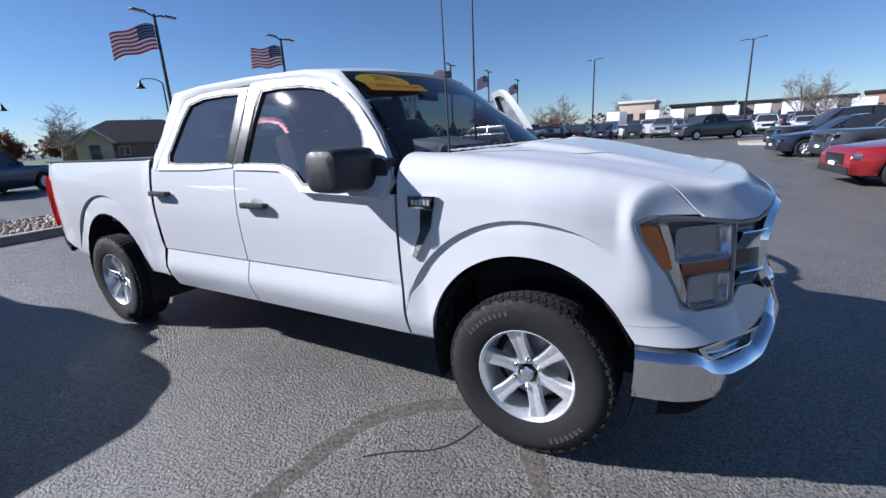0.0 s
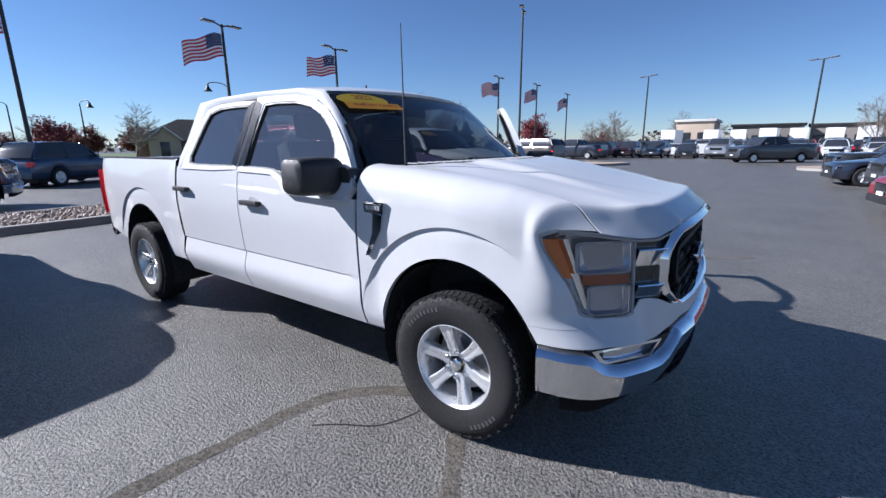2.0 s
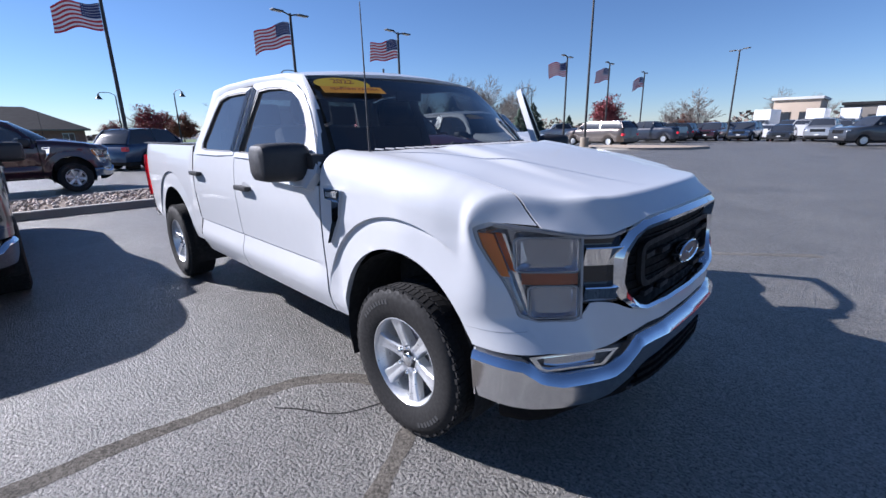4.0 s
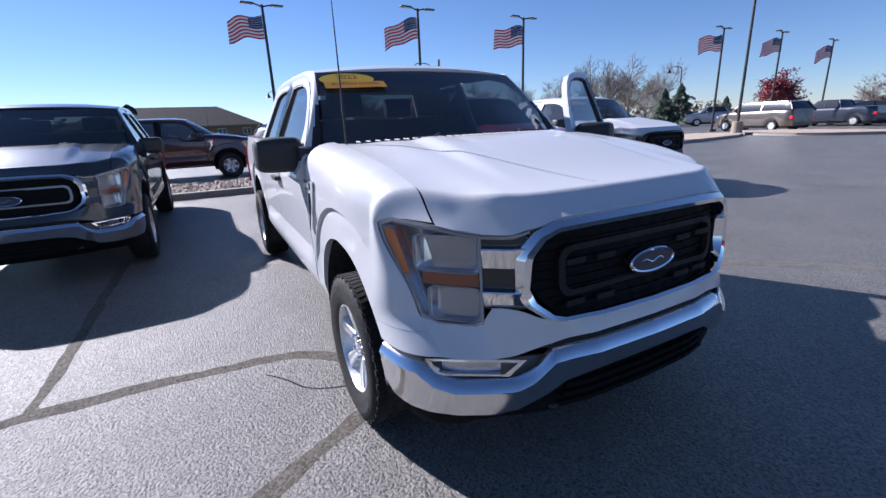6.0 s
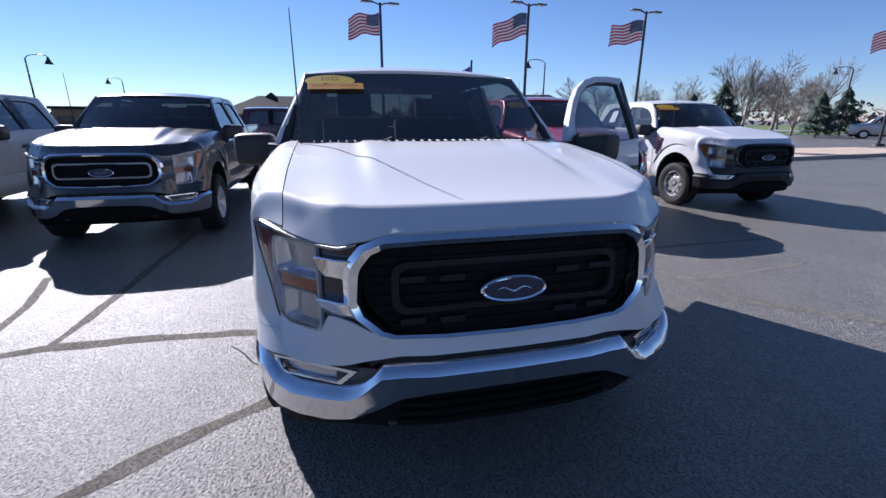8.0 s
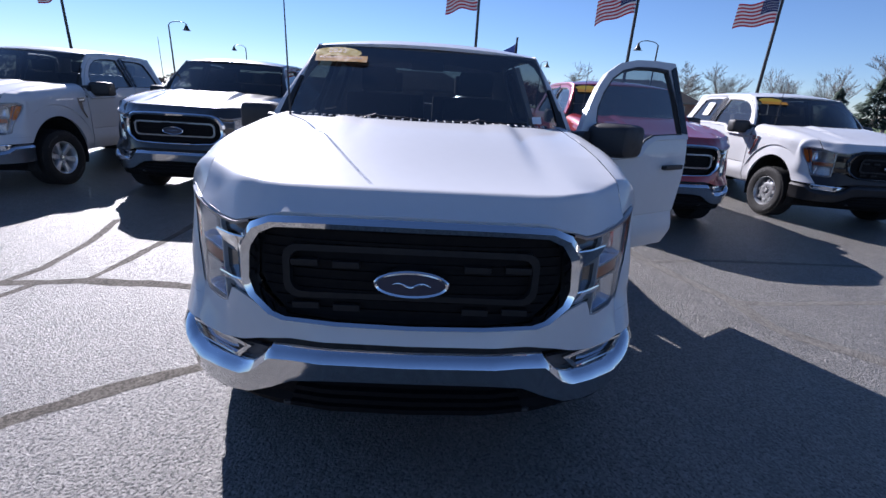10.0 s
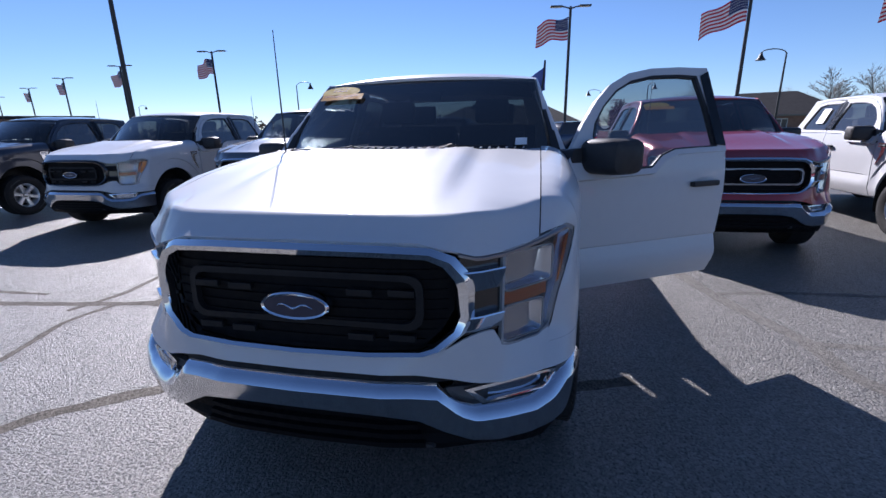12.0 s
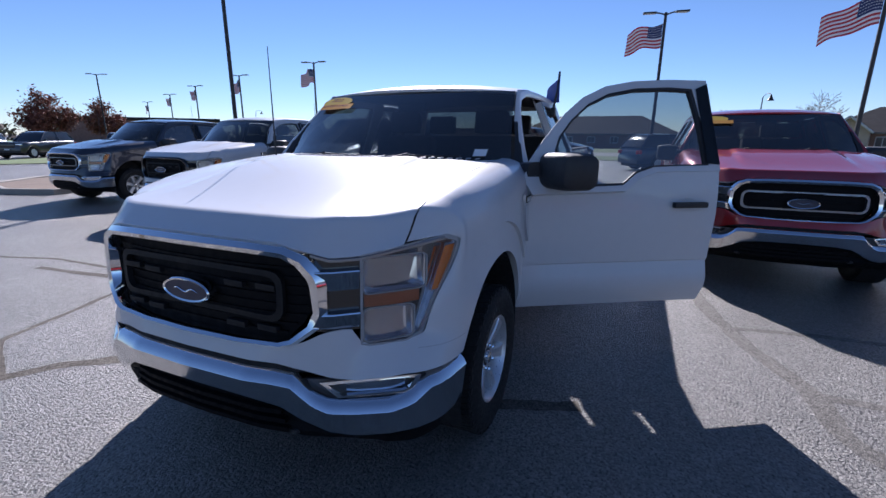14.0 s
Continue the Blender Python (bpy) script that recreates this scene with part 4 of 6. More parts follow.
def bed(truck, paint):
    for s in (1, -1):
        xs = span(-4.73, -4.20, 6) + span(-4.17, -3.15, 34) + span(-3.12, -2.84, 6)
        low = lambda x: max(arch(x, -3.66, 0.505, 0.53, 0.0), lerp(((-4.73, 0.70), (-4.2, 0.56), (-4.15, 0.53), (-3.1, 0.52), (-2.84, 0.52)), x))
        rows = [[Vector((x, s * (side_y(x, z) + e), z)) for z, e in flared(x, low(x), 1.385, -3.66, 0.65, 10, 14)] for x in xs]
        for r in rows:
            r.insert(0, r[0] + Vector((0, -s * 0.03, 0.004)))
            r += [r[-1] + Vector((0, -s * 0.015, 0.010)), r[-1] + Vector((0, -s * 0.075, 0.010)), r[-1] + Vector((0, -s * 0.085, -0.02)), Vector((r[-1].x, s * 0.80, 0.86))]
        # the rear corner turns in
        for k in range(3):
            for p in rows[k]:
                if abs(p.y) > 0.86:
                    p.y -= s * 0.045 * (1 - k / 3) ** 2
        part("bed_side", sheet(rows, 0), paint, truck)
        cap = boxed((-4.69, s * 0.845, 1.392), (-2.86, s * 0.915, 1.405), 0.005)
        part("bed_rail_cap", cap, PLASTIC, truck, "black bed rail cap")
        bm = bmesh.new()
        wrap = ((-4.64, -0.010), (-4.65, 0.003), (-4.69, 0.0), (-4.73, -0.018), (-4.76, -0.050), (-4.76, -0.10))
        grid(bm, [[Vector((x - 0.02 * (z - 1.0), s * (side_y(-4.63, z) + d), z)) for x, d in wrap] for z in span(0.80, 1.26, 10)])
        bmesh.ops.solidify(bm, geom=bm.faces[:], thickness=0.012)
        part("tail_light", bm, REDLENS, truck, "red tail light")
    part("tailgate", boxed((-4.75, -0.84, 0.78), (-4.68, 0.84, 1.385), 0.018), paint, truck)
    part("bed_floor", boxed((-4.69, -0.80, 0.80), (-2.86, 0.80, 0.86), 0.01), DARK, truck)
    part("bed_front", boxed((-2.87, -0.86, 0.80), (-2.84, 0.86, 1.38), 0.006), paint, truck)
    rb = bmesh.new()
    grid(rb, [[Vector((lerp(((0, -4.89), (0.6, -4.87), (0.9, -4.77), (0.93, -4.65)), abs(y)) + dx, y, z)) for y in span(-0.93, 0.93, 25)] for dx, z in ((0.1, 0.77), (0.0, 0.765), (-0.01, 0.70), (0.0, 0.62), (0.06, 0.56), (0.14, 0.56))])
    part("rear_bumper", rb, CHROME, truck, "chrome rear bumper")


def pickup(name, label, paint, place=(0, 0), turn=0.0, opened=0, grille_style="inner", trim=CHROME, bumper=BUMPER_CHROME, wheels="six", hero=False, group="pickups in the row"):
    """A four-door pickup as one thing with its parts."""
    truck = tagged(new(name), label, "pickup truck", group)
    truck.empty_display_size = 0.3
    simple = not hero
    for s in (1, -1):
        # front fender with its arch, from door to lamp
        def over(a, b):
            """The rounded shoulder from the top of the side to the hood's edge."""
            out = []
            for d in span(12, 90, 8):
                f, g = max(0.0, math.cos(radians(d))) ** 0.8, math.sin(radians(d))
                out.append(Vector((b.x + (a.x - b.x) * f, b.y + (a.y - b.y) * f, a.z + (b.z - a.z) * g)))
            return out
        rows = []
        for x in span(-0.632, -0.50, 9) + span(-0.49, CORNER, 54):
            lo = max(arch(x, -0.01, 0.485, 0.52, 0.0), 0.47 if x < 0 else 0.640)
            top = hood_edge(x) - 0.16
            col = [Vector((x, side_y(x, z) + e, z)) for z, e in flared(x, lo, top, -0.01, 0.64, 12, 18)]
            col = [col[0] + Vector((0, -0.035, 0.005))] + col + over(col[-1], Vector((x, 0.7965, hood_z(x, 0.80))))
            rows.append(col)
        for w in span(0, 1, 19)[1:]:
            lo = 0.80
            for _ in range(6):
                lo = max(arch(corner_at(w, lo).x, -0.01, 0.485, 0.52, 0.0), 0.640)
            top = (hood_edge(CORNER) - 0.16) * (1 - w) + 1.118 * w
            zc = max(lo + 0.03, 0.995 - 0.05 * w)
            col = [corner_at(w, z) for z in span(lo, zc - 0.004, 12) + span(zc + 0.004, top, 18)]
            xb = CORNER + (front_at(0.80, 1.14, 0.0).x - 0.004 - CORNER) * w
            crest = over(col[-1], Vector((xb, 0.7965, hood_z(xb, 0.80) - 0.003 * w)))
            for i, p in enumerate(crest):
                p.z += 0.010 * w ** 3 * math.sin(math.pi * i / 7)
            rows.append([col[0] + Vector((-0.01, -0.035, 0.005))] + col + crest)
        rows = [[Vector((p.x, s * p.y, p.z)) for p in r] for r in rows]
        part("fender", sheet(rows, 0), paint, truck)
        seam = [corner_at(w, 0.715) for w in span(0.16, 0.97, 16)]
        part("panel_seam", tube(bmesh.new(), [(p.x, s * p.y, p.z) for p in seam], 0.0008, 4), GAP, truck)
        for cx, r in ((-0.01, 0.475), (-3.66, 0.50)):
            well = bmesh.new()
            grid(well, [[Vector((cx + r * math.cos(a), s * y, 0.44 + r * 1.05 * math.sin(a))) for a in [math.pi * (k / 16 * 1.24 - 0.12) for k in range(17)]] for y in (0.955, 0.60, 0.50)])
            bm2 = [Vector((cx + r * math.cos(a), s * 0.52, 0.44 + r * 1.05 * math.sin(a))) for a in [math.pi * (k / 16 * 1.24 - 0.12) for k in range(17)]]
            well.faces.new([well.verts.new(p) for p in bm2])
            part("wheel_well", well, DARK, truck)
        for x in (0.0, -WHEELBASE):
            wheel(wheels, s, "wheel", truck, (x, s * 0.858, 0.388))
        front_door(truck, s, paint, opened if s > 0 else 0, hero)
        rear_door(truck, s, paint)
        headlight(truck, s)
        # fender vent: chrome flag over a slanting blade
        y0 = side_y(-0.52, 1.12)
        vent = bmesh.new()
        prism(vent, [(-0.615, 1.135), (-0.465, 1.135), (-0.475, 1.07), (-0.612, 1.08)], 0.016, Matrix(((1, 0, 0, 0), (0, 0, s, s * (y0 + 0.0)), (0, 1, 0, 0), (0, 0, 0, 1))))
        prism(vent, [(-0.545, 1.078), (-0.477, 1.072), (-0.492, 0.99), (-0.585, 0.842), (-0.612, 0.838), (-0.555, 0.965)], 0.018, Matrix(((1, 0, 0, 0), (0, 0, s, s * (y0 + 0.0)), (0, 1, 0, 0), (0, 0, 0, 1))))
        vent_ob = part("fender_vent", vent, CHROME, truck, "chrome fender vent badge")
        vent_ob.location = (0.055, 0, 0.07)
        ins = bmesh.new()
        prism(ins, [(-0.600, 1.124), (-0.482, 1.124), (-0.490, 1.085), (-0.598, 1.09)], 0.003, Matrix(((1, 0, 0, 0), (0, 0, s, s * (y0 + 0.016)), (0, 1, 0, 0), (0, 0, 0, 1))))
        part("vent_inset", ins, PLASTIC, vent_ob)
        bars = bmesh.new()
        for k in range(5):
            x = -0.59 + 0.021 * k
            prism(bars, [(x, 1.118), (x + 0.014, 1.118), (x + 0.013, 1.094), (x - 0.001, 1.094)], 0.003, Matrix(((1, 0, 0, 0), (0, 0, s, s * (y0 + 0.019)), (0, 1, 0, 0), (0, 0, 0, 1))))
        part("badge_bars", bars, ALLOY, vent_ob)
    # hood with a raised middle, turning down at the nose
    rows = []
    for u in [1 - (1 - w) ** 1.6 for w in span(0, 1, 52)]:
        row = []
        for y in span(-0.792, 0.792, 73):
            a = abs(y)
            x0 = shield_base(y) + 0.115
            x1 = lerp(FRONT, a) - 0.012 - 0.012 * smooth(0.55, 0.3, a)
            x = x0 + (x1 - x0) * u
            z = hood_z(x, y)
            row.append(Vector((x, y, z)))
        rows.append(row)
    part("hood", sheet(rows, 0.012), paint, truck, sharp=0.9)
    part("engine_bay", boxed((-0.40, -0.66, 0.55), (0.58, 0.66, 1.08), 0.05), DARK, truck)
    grille(truck, grille_style, trim, simple)
    front_end(truck, PLASTIC if bumper is PLASTIC else paint, bumper)
    cab(truck, paint, hero)
    bed(truck, paint)
    part("chassis", boxed((-4.5, -0.45, 0.36), (0.75, 0.45, 0.58), 0.04), DARK, truck)
    for x in (0.0, -WHEELBASE):
        bm = tube(bmesh.new(), [(x, -0.80, 0.39), (x, 0.80, 0.39)], 0.05, 10)
        box(bm, (x - 0.14, -0.16, 0.27), (x + 0.14, 0.16, 0.50), 0.06)
        part("axle", bm, DARK, truck)
    bm = tube(bmesh.new(), [(-0.452, -0.772, 1.33), (-0.454, -0.772, 1.39), (-0.461, -0.776, 2.11)], [0.012, 0.006, 0.0025], 8)
    part("antenna", bm, PLASTIC, truck, "thin black whip antenna")
    truck.matrix_basis = pose(place[0], place[1], 0, 0, 0, turn) @ Matrix.Diagonal((1, 1.04, 1, 1))
    return truck


hero_truck = pickup("pickup_truck", "white crew-cab pickup with chrome grille and open driver's door", WHITE, opened=58, hero=True)
sticker(hero_truck)
tag_bm = bmesh.new()
grid(tag_bm, [[shield_at(y, z) + Vector((0.012, 0, 0.012)) for y in (0.65, 0.715)] for z in (1.395, 1.435)])
part("paper_tag", tag_bm, PAPER, hero_truck, "small white paper tag in the windshield corner")


def window_flag():
    """A small blue pennant clipped to the rear side window."""
    fl = tagged(new("window_flag"), "small blue pennant clipped to the truck's rear window", "flag")
    part("staff", tube(bmesh.new(), [(0, 0, 0), (-0.02, 0.015, 0.14), (-0.03, 0.02, 0.27)], 0.006, 6), PLASTIC, fl)
    bm = bmesh.new()
    grid(bm, [[Vector((-0.03 + 0.01 * v - 0.10 * u + 0.015 * math.sin(5 * u + 3 * v), 0.02 - 0.07 * u + 0.02 * math.sin(6 * u), 0.27 - 0.20 * v - 0.13 * u * (1 - v))) for u in span(0, 1, 8)] for v in span(0, 1, 7)])
    part("pennant", bm, FLAG_BLUE, fl, "blue cloth pennant")
    part("clip", boxed((-0.02, -0.015, -0.03), (0.02, 0.015, 0.03), 0.006), PLASTIC, fl)
    fl.matrix_basis = pose(-2.36, 0.815, 1.755) @ Matrix.Diagonal((1.8, 1.8, 1.35, 1))


window_flag()


# ---- setting ----
def ground_z(x, y):
    """The lot and the land round it are level."""
    return 0.0


def polar(az, dist):
    x, y = 1.5 + dist * math.cos(radians(az)), -0.8 + dist * math.sin(radians(az))
    return x, y, ground_z(x, y)


def asphalt_material(name, base, pits=(0.39, 0.45), relief=0.017, polish=(0.34, 0.58), spec=0.9):
    """Worn asphalt: a pale plateau of stones, broken by pits whose shade is painted dark, with patches of wear."""
    m = bpy.data.materials.new(name)
    m.use_nodes = True
    n, l = m.node_tree.nodes, m.node_tree.links
    b = n["Principled BSDF"]
    tc = n.new("ShaderNodeTexCoord")

    def noise(scale, detail, rough):
        t = n.new("ShaderNodeTexNoise")
        for key, v in zip(("Scale", "Detail", "Roughness"), (scale, detail, rough)):
            t.inputs[key].default_value = v
        l.new(tc.outputs["Object"], t.inputs["Vector"])
        return t.outputs["Fac"]

    def remap(socket, a, b_, c, d, smooth_step=False):
        r = n.new("ShaderNodeMapRange")
        if smooth_step:
            r.interpolation_type = "SMOOTHSTEP"
        for key, v in zip(("From Min", "From Max", "To Min", "To Max"), (a, b_, c, d)):
            r.inputs[key].default_value = v
        l.new(socket, r.inputs["Value"])
        return r.outputs[0]

    def join(kind, a, b_):
        r = n.new("ShaderNodeMath")
        r.operation = kind
        l.new(a, r.inputs[0])
        if isinstance(b_, float):
            r.inputs[1].default_value = b_
        else:
            l.new(b_, r.inputs[1])
        return r.outputs[0]

    wear, streak, lumps, grit = noise(0.8, 6.0, 0.55), noise(9.0, 4.0, 0.6), noise(66.0, 4.0, 0.56), noise(300.0, 3.0, 0.6)
    cell = n.new("ShaderNodeTexVoronoi")
    cell.inputs["Scale"].default_value = 85.0
    l.new(tc.outputs["Object"], cell.inputs["Vector"])
    sep = n.new("ShaderNodeSeparateColor")
    l.new(cell.outputs["Color"], sep.inputs[0])
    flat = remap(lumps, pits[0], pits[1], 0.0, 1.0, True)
    # flat also puts the pits' shade into the colour, down to 0.16
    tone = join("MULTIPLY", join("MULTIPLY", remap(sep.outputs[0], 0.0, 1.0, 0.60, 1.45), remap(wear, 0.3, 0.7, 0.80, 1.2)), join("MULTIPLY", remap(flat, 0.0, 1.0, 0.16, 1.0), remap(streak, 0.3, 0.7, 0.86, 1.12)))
    col = n.new("ShaderNodeVectorMath")
    col.operation = "SCALE"
    col.inputs[0].default_value = base
    l.new(tone, col.inputs["Scale"])
    l.new(col.outputs[0], b.inputs["Base Color"])
    l.new(remap(sep.outputs[2], 0.0, 1.0, *polish), b.inputs["Roughness"])
    b.inputs["Specular IOR Level"].default_value = spec
    height = join("ADD", join("MULTIPLY", flat, 0.12), join("ADD", lumps, join("MULTIPLY", grit, 0.15)))
    bp = n.new("ShaderNodeBump")
    bp.inputs["Strength"].default_value, bp.inputs["Distance"].default_value = 1.0, relief
    l.new(height, bp.inputs["Height"])
    l.new(bp.outputs[0], b.inputs["Normal"])
    return m


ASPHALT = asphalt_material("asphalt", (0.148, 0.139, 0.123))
WORN_SEAL = asphalt_material("worn_sealant", (0.13, 0.122, 0.108), (0.26, 0.36), 0.010, (0.65, 0.85), 0.3)
GRAVEL = material("tan_gravel", (0.40, 0.32, 0.245), 0.95, vary=0.3, grain=14, bump=0.7, bump_scale=45)
POLE_FOOT = material("pole_foot_concrete", (0.27, 0.225, 0.175), 0.9, vary=0.25, grain=9, bump=0.3, bump_scale=90)
SEAL = asphalt_material("crack_sealant", (0.100, 0.090, 0.076), (0.22, 0.34), 0.006, (0.80, 0.95), 0.15)
SEAM = material("open_crack", (0.035, 0.034, 0.033), 0.95, spec=0.05, vary=0.3, grain=30)
CONCRETE = material("kerb_concrete", (0.30, 0.28, 0.25), 0.85, vary=0.2, grain=10, bump=0.4, bump_scale=150)
SOIL = material("strip_soil", (0.14, 0.10, 0.07), 0.95, vary=0.3, grain=8, bump=0.5, bump_scale=60)
ROCK = material("river_rock", (0.44, 0.37, 0.31), 0.75, vary=0.15, grain=25, each=0.5)
GRASS = material("autumn_grass", (0.085, 0.13, 0.035), 0.9, vary=0.35, grain=5, bump=0.6, bump_scale=40)
ROAD = material("road_surface", (0.20, 0.20, 0.20), 0.85, vary=0.15, grain=4)
POLE = material("pole_paint", (0.035, 0.033, 0.032), 0.5, metal=0.2, vary=0.15)
FLAG_R = material("flag_red", (0.55, 0.04, 0.05), 0.85, vary=0.08)
FLAG_W = material("flag_white", (0.85, 0.85, 0.85), 0.85, vary=0.05)
FLAG_B = material("flag_blue", (0.02, 0.035, 0.13), 0.85, vary=0.08)
BARK = material("bark", (0.21, 0.18, 0.155), 0.9, vary=0.3, grain=12)
LEAF_RED = material("maroon_leaves", (0.22, 0.045, 0.05), 0.8, vary=0.15, each=0.45)
LEAF_BROWN = material("russet_leaves", (0.22, 0.085, 0.055), 0.8, vary=0.15, each=0.45)
NEEDLES = material("spruce_needles", (0.035, 0.06, 0.04), 0.8, vary=0.2, each=0.4)
WOODS = material("far_woods", (0.13, 0.10, 0.08), 0.9, vary=0.2, each=0.4)
ROOF = material("roof_shingles", (0.034, 0.034, 0.036), 0.95, spec=0.08, vary=0.25, grain=12, bump=0.4, bump_scale=20)
BRICK = material("brick_wall", (0.26, 0.15, 0.11), 0.85, vary=0.25, grain=20)
STUCCO = material("tan_wall", (0.50, 0.40, 0.31), 0.85, vary=0.1, grain=3)
TRIMBOARD = material("grey_brown_board", (0.20, 0.18, 0.16), 0.8, vary=0.1)
PALE = material("pale_wall", (0.62, 0.62, 0.60), 0.8, vary=0.08, grain=3)
WINDOW = material("far_window", (0.03, 0.035, 0.045), 0.12, vary=0.1)
BOXWHITE = material("box_truck_white", (0.78, 0.78, 0.78), 0.45, vary=0.05)

# the ground: one sheet, finer near the lot
bm = bmesh.new()
steps = [0, 4, 9, 14, 18, 24, 32, 42, 55, 70, 90, 118, 160, 300, 800, 2500]
rows = []
for r in steps[1:]:
    rows.append([Vector((1 + r * math.cos(a), -1 + r * math.sin(a), ground_z(1 + r * math.cos(a), -1 + r * math.sin(a)))) for a in [2 * math.pi * k / 72 for k in range(72)]])
vs = grid(bm, rows, True)
bm.faces.new(vs[0])
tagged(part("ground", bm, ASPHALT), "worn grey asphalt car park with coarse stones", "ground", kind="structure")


def ribbon(name, pts, width, z, mat, label, category, kind="structure", rag=0.25):
    """A flat band with uneven edges along points on the ground."""
    rnd = random.Random(name + str(pts[0]))
    fine = []
    for (ax, ay), (bx, by) in zip(pts, pts[1:]):
        k = max(2, int(math.hypot(bx - ax, by - ay) / 0.05))
        fine += [(ax + (bx - ax) * i / k, ay + (by - ay) * i / k) for i in range(k)]
    fine.append(pts[-1])
    for _ in range(3):
        fine = [fine[0]] + [((a[0] + 2 * b[0] + c[0]) / 4, (a[1] + 2 * b[1] + c[1]) / 4) for a, b, c in zip(fine, fine[1:], fine[2:])] + [fine[-1]]
    rows = []
    wl_, wr_ = 0.5, 0.5
    for i, p in enumerate(fine):
        a, b = fine[max(0, i - 1)], fine[min(len(fine) - 1, i + 1)]
        d = Vector((b[0] - a[0], b[1] - a[1]))
        d.normalize()
        wl_ += (rnd.uniform(0.5 - rag, 0.5 + rag) - wl_) * 0.22
        wr_ += (rnd.uniform(0.5 - rag, 0.5 + rag) - wr_) * 0.18
        rows.append([Vector((p[0] - d.y * width * wl_, p[1] + d.x * width * wl_, z)), Vector((p[0], p[1], z + 0.001)), Vector((p[0] + d.y * width * wr_, p[1] - d.x * width * wr_, z))])
    bm = bmesh.new()
    grid(bm, rows)
    return tagged(part(name, bm, mat), label, category, kind=kind)


CRACKS = (
    (0.085, ((-0.62, -4.75), (-0.76, -3.63), (-0.88, -2.95), (-0.93, -2.56), (-0.93, -2.11), (-0.88, -1.67), (-0.88, -1.40), (-0.80, -1.13), (-0.61, -0.90), (-0.43, -0.81), (-0.13, -0.54), (0.04, 0.39), (-0.33, 1.44))),
    (0.07, ((-0.93, -2.63), (-1.37, -2.60), (-1.85, -2.59), (-2.78, -2.58), (-4.17, -2.55))),
    (0.085, ((1.73, -2.79), (1.00, -2.11), (0.63, -1.89), (0.40, -1.61), (0.23, -1.38), (0.08, -1.09), (-0.02, -0.94), (-0.08, -0.43))),
    (0.06, ((-0.65, -3.25), (-1.11, -3.13), (-1.88, -3.24), (-2.58, -3.46))),
    (0.05, ((0.84, -2.05), (0.58, -2.70), (0.15, -2.82), (-0.45, -3.03), (-0.85, -2.94))),
    (0.05, ((-0.96, -3.87), (-0.93, -4.97), (-0.69, -5.75), (-0.69, -8.14))),
    (0.10, ((-4.85, 2.15), (-3.35, 2.23), (-2.47, 2.31), (-1.80, 2.47), (-1.33, 2.62), (-1.08, 2.72), (-0.75, 2.72), (-0.51, 2.78), (-0.30, 3.05), (0.25, 3.66), (1.18, 4.34))),
    (0.06, ((-1.96, 2.45), (-2.01, 2.55), (-2.09, 3.10), (-2.13, 3.73), (-2.14, 5.02))),
    (0.06, ((-1.05, 2.73), (-1.03, 2.81), (-1.06, 3.25), (-1.20, 4.40))),
)
for w, pts in CRACKS:
    old = pts[0][1] > 1.0
    ribbon("crack_seal", pts, w * 1.2, 0.0012, WORN_SEAL if old else SEAL, "faded sealed crack in the asphalt" if old else "brownish sealed crack in the asphalt", "crack seal", rag=0.45)
for w, pts in ((0.010, ((-0.67, -1.40), (-0.53, -1.28), (-0.38, -1.22), (-0.30, -1.08), (-0.27, -0.95))),):
    ribbon("open_crack", pts, w, 0.0025, SEAM, "thin dark open crack in the asphalt", "crack")


def patch(name, outline, z, mat, label, category):
    """A flat area following the ground."""
    bm = bmesh.new()
    bm.faces.new([bm.verts.new((x, y, 0)) for x, y in outline])
    bmesh.ops.triangulate(bm, faces=bm.faces)
    for _ in range(3):
        bmesh.ops.subdivide_edges(bm, edges=[e for e in bm.edges if e.calc_length() > 6], cuts=1, use_grid_fill=True)
        bmesh.ops.triangulate(bm, faces=bm.faces)
    for v in bm.verts:
        v.co.z = ground_z(v.co.x, v.co.y) + z
    return tagged(part(name, bm, mat), label, category, kind="structure")


def kerb(outline, label):
    """A concrete kerb round an island: a closed band 0.15 m wide and high."""
    k = len(outline)
    rows = []
    for i, (x, y) in enumerate(outline):
        a, b = outline[i - 1], outline[(i + 1) % k]
        d = Vector((b[0] - a[0], b[1] - a[1])).normalized()
        nx, ny = -d.y, d.x
        g = ground_z(x, y)
        rows.append([Vector((x + nx * o, y + ny * o, g + z)) for o, z in ((0.0, -0.02), (0.012, 0.125), (0.03, 0.145), (0.13, 0.15), (0.15, 0.14), (0.15, 0.0))])
    bm = bmesh.new()
    grid(bm, rows + rows[:1])
    bmesh.ops.remove_doubles(bm, verts=bm.verts, dist=1e-4)
    return tagged(part("kerb", bm, CONCRETE), label, "kerb", kind="structure")


def dense(pts, step=0.6):
    out = []
    for i, (x, y) in enumerate(pts):
        bx, by = pts[(i + 1) % len(pts)]
        k = max(1, int(math.hypot(bx - x, by - y) / step))
        out += [(x + (bx - x) * j / k, y + (by - y) * j / k) for j in range(k)]
    return out


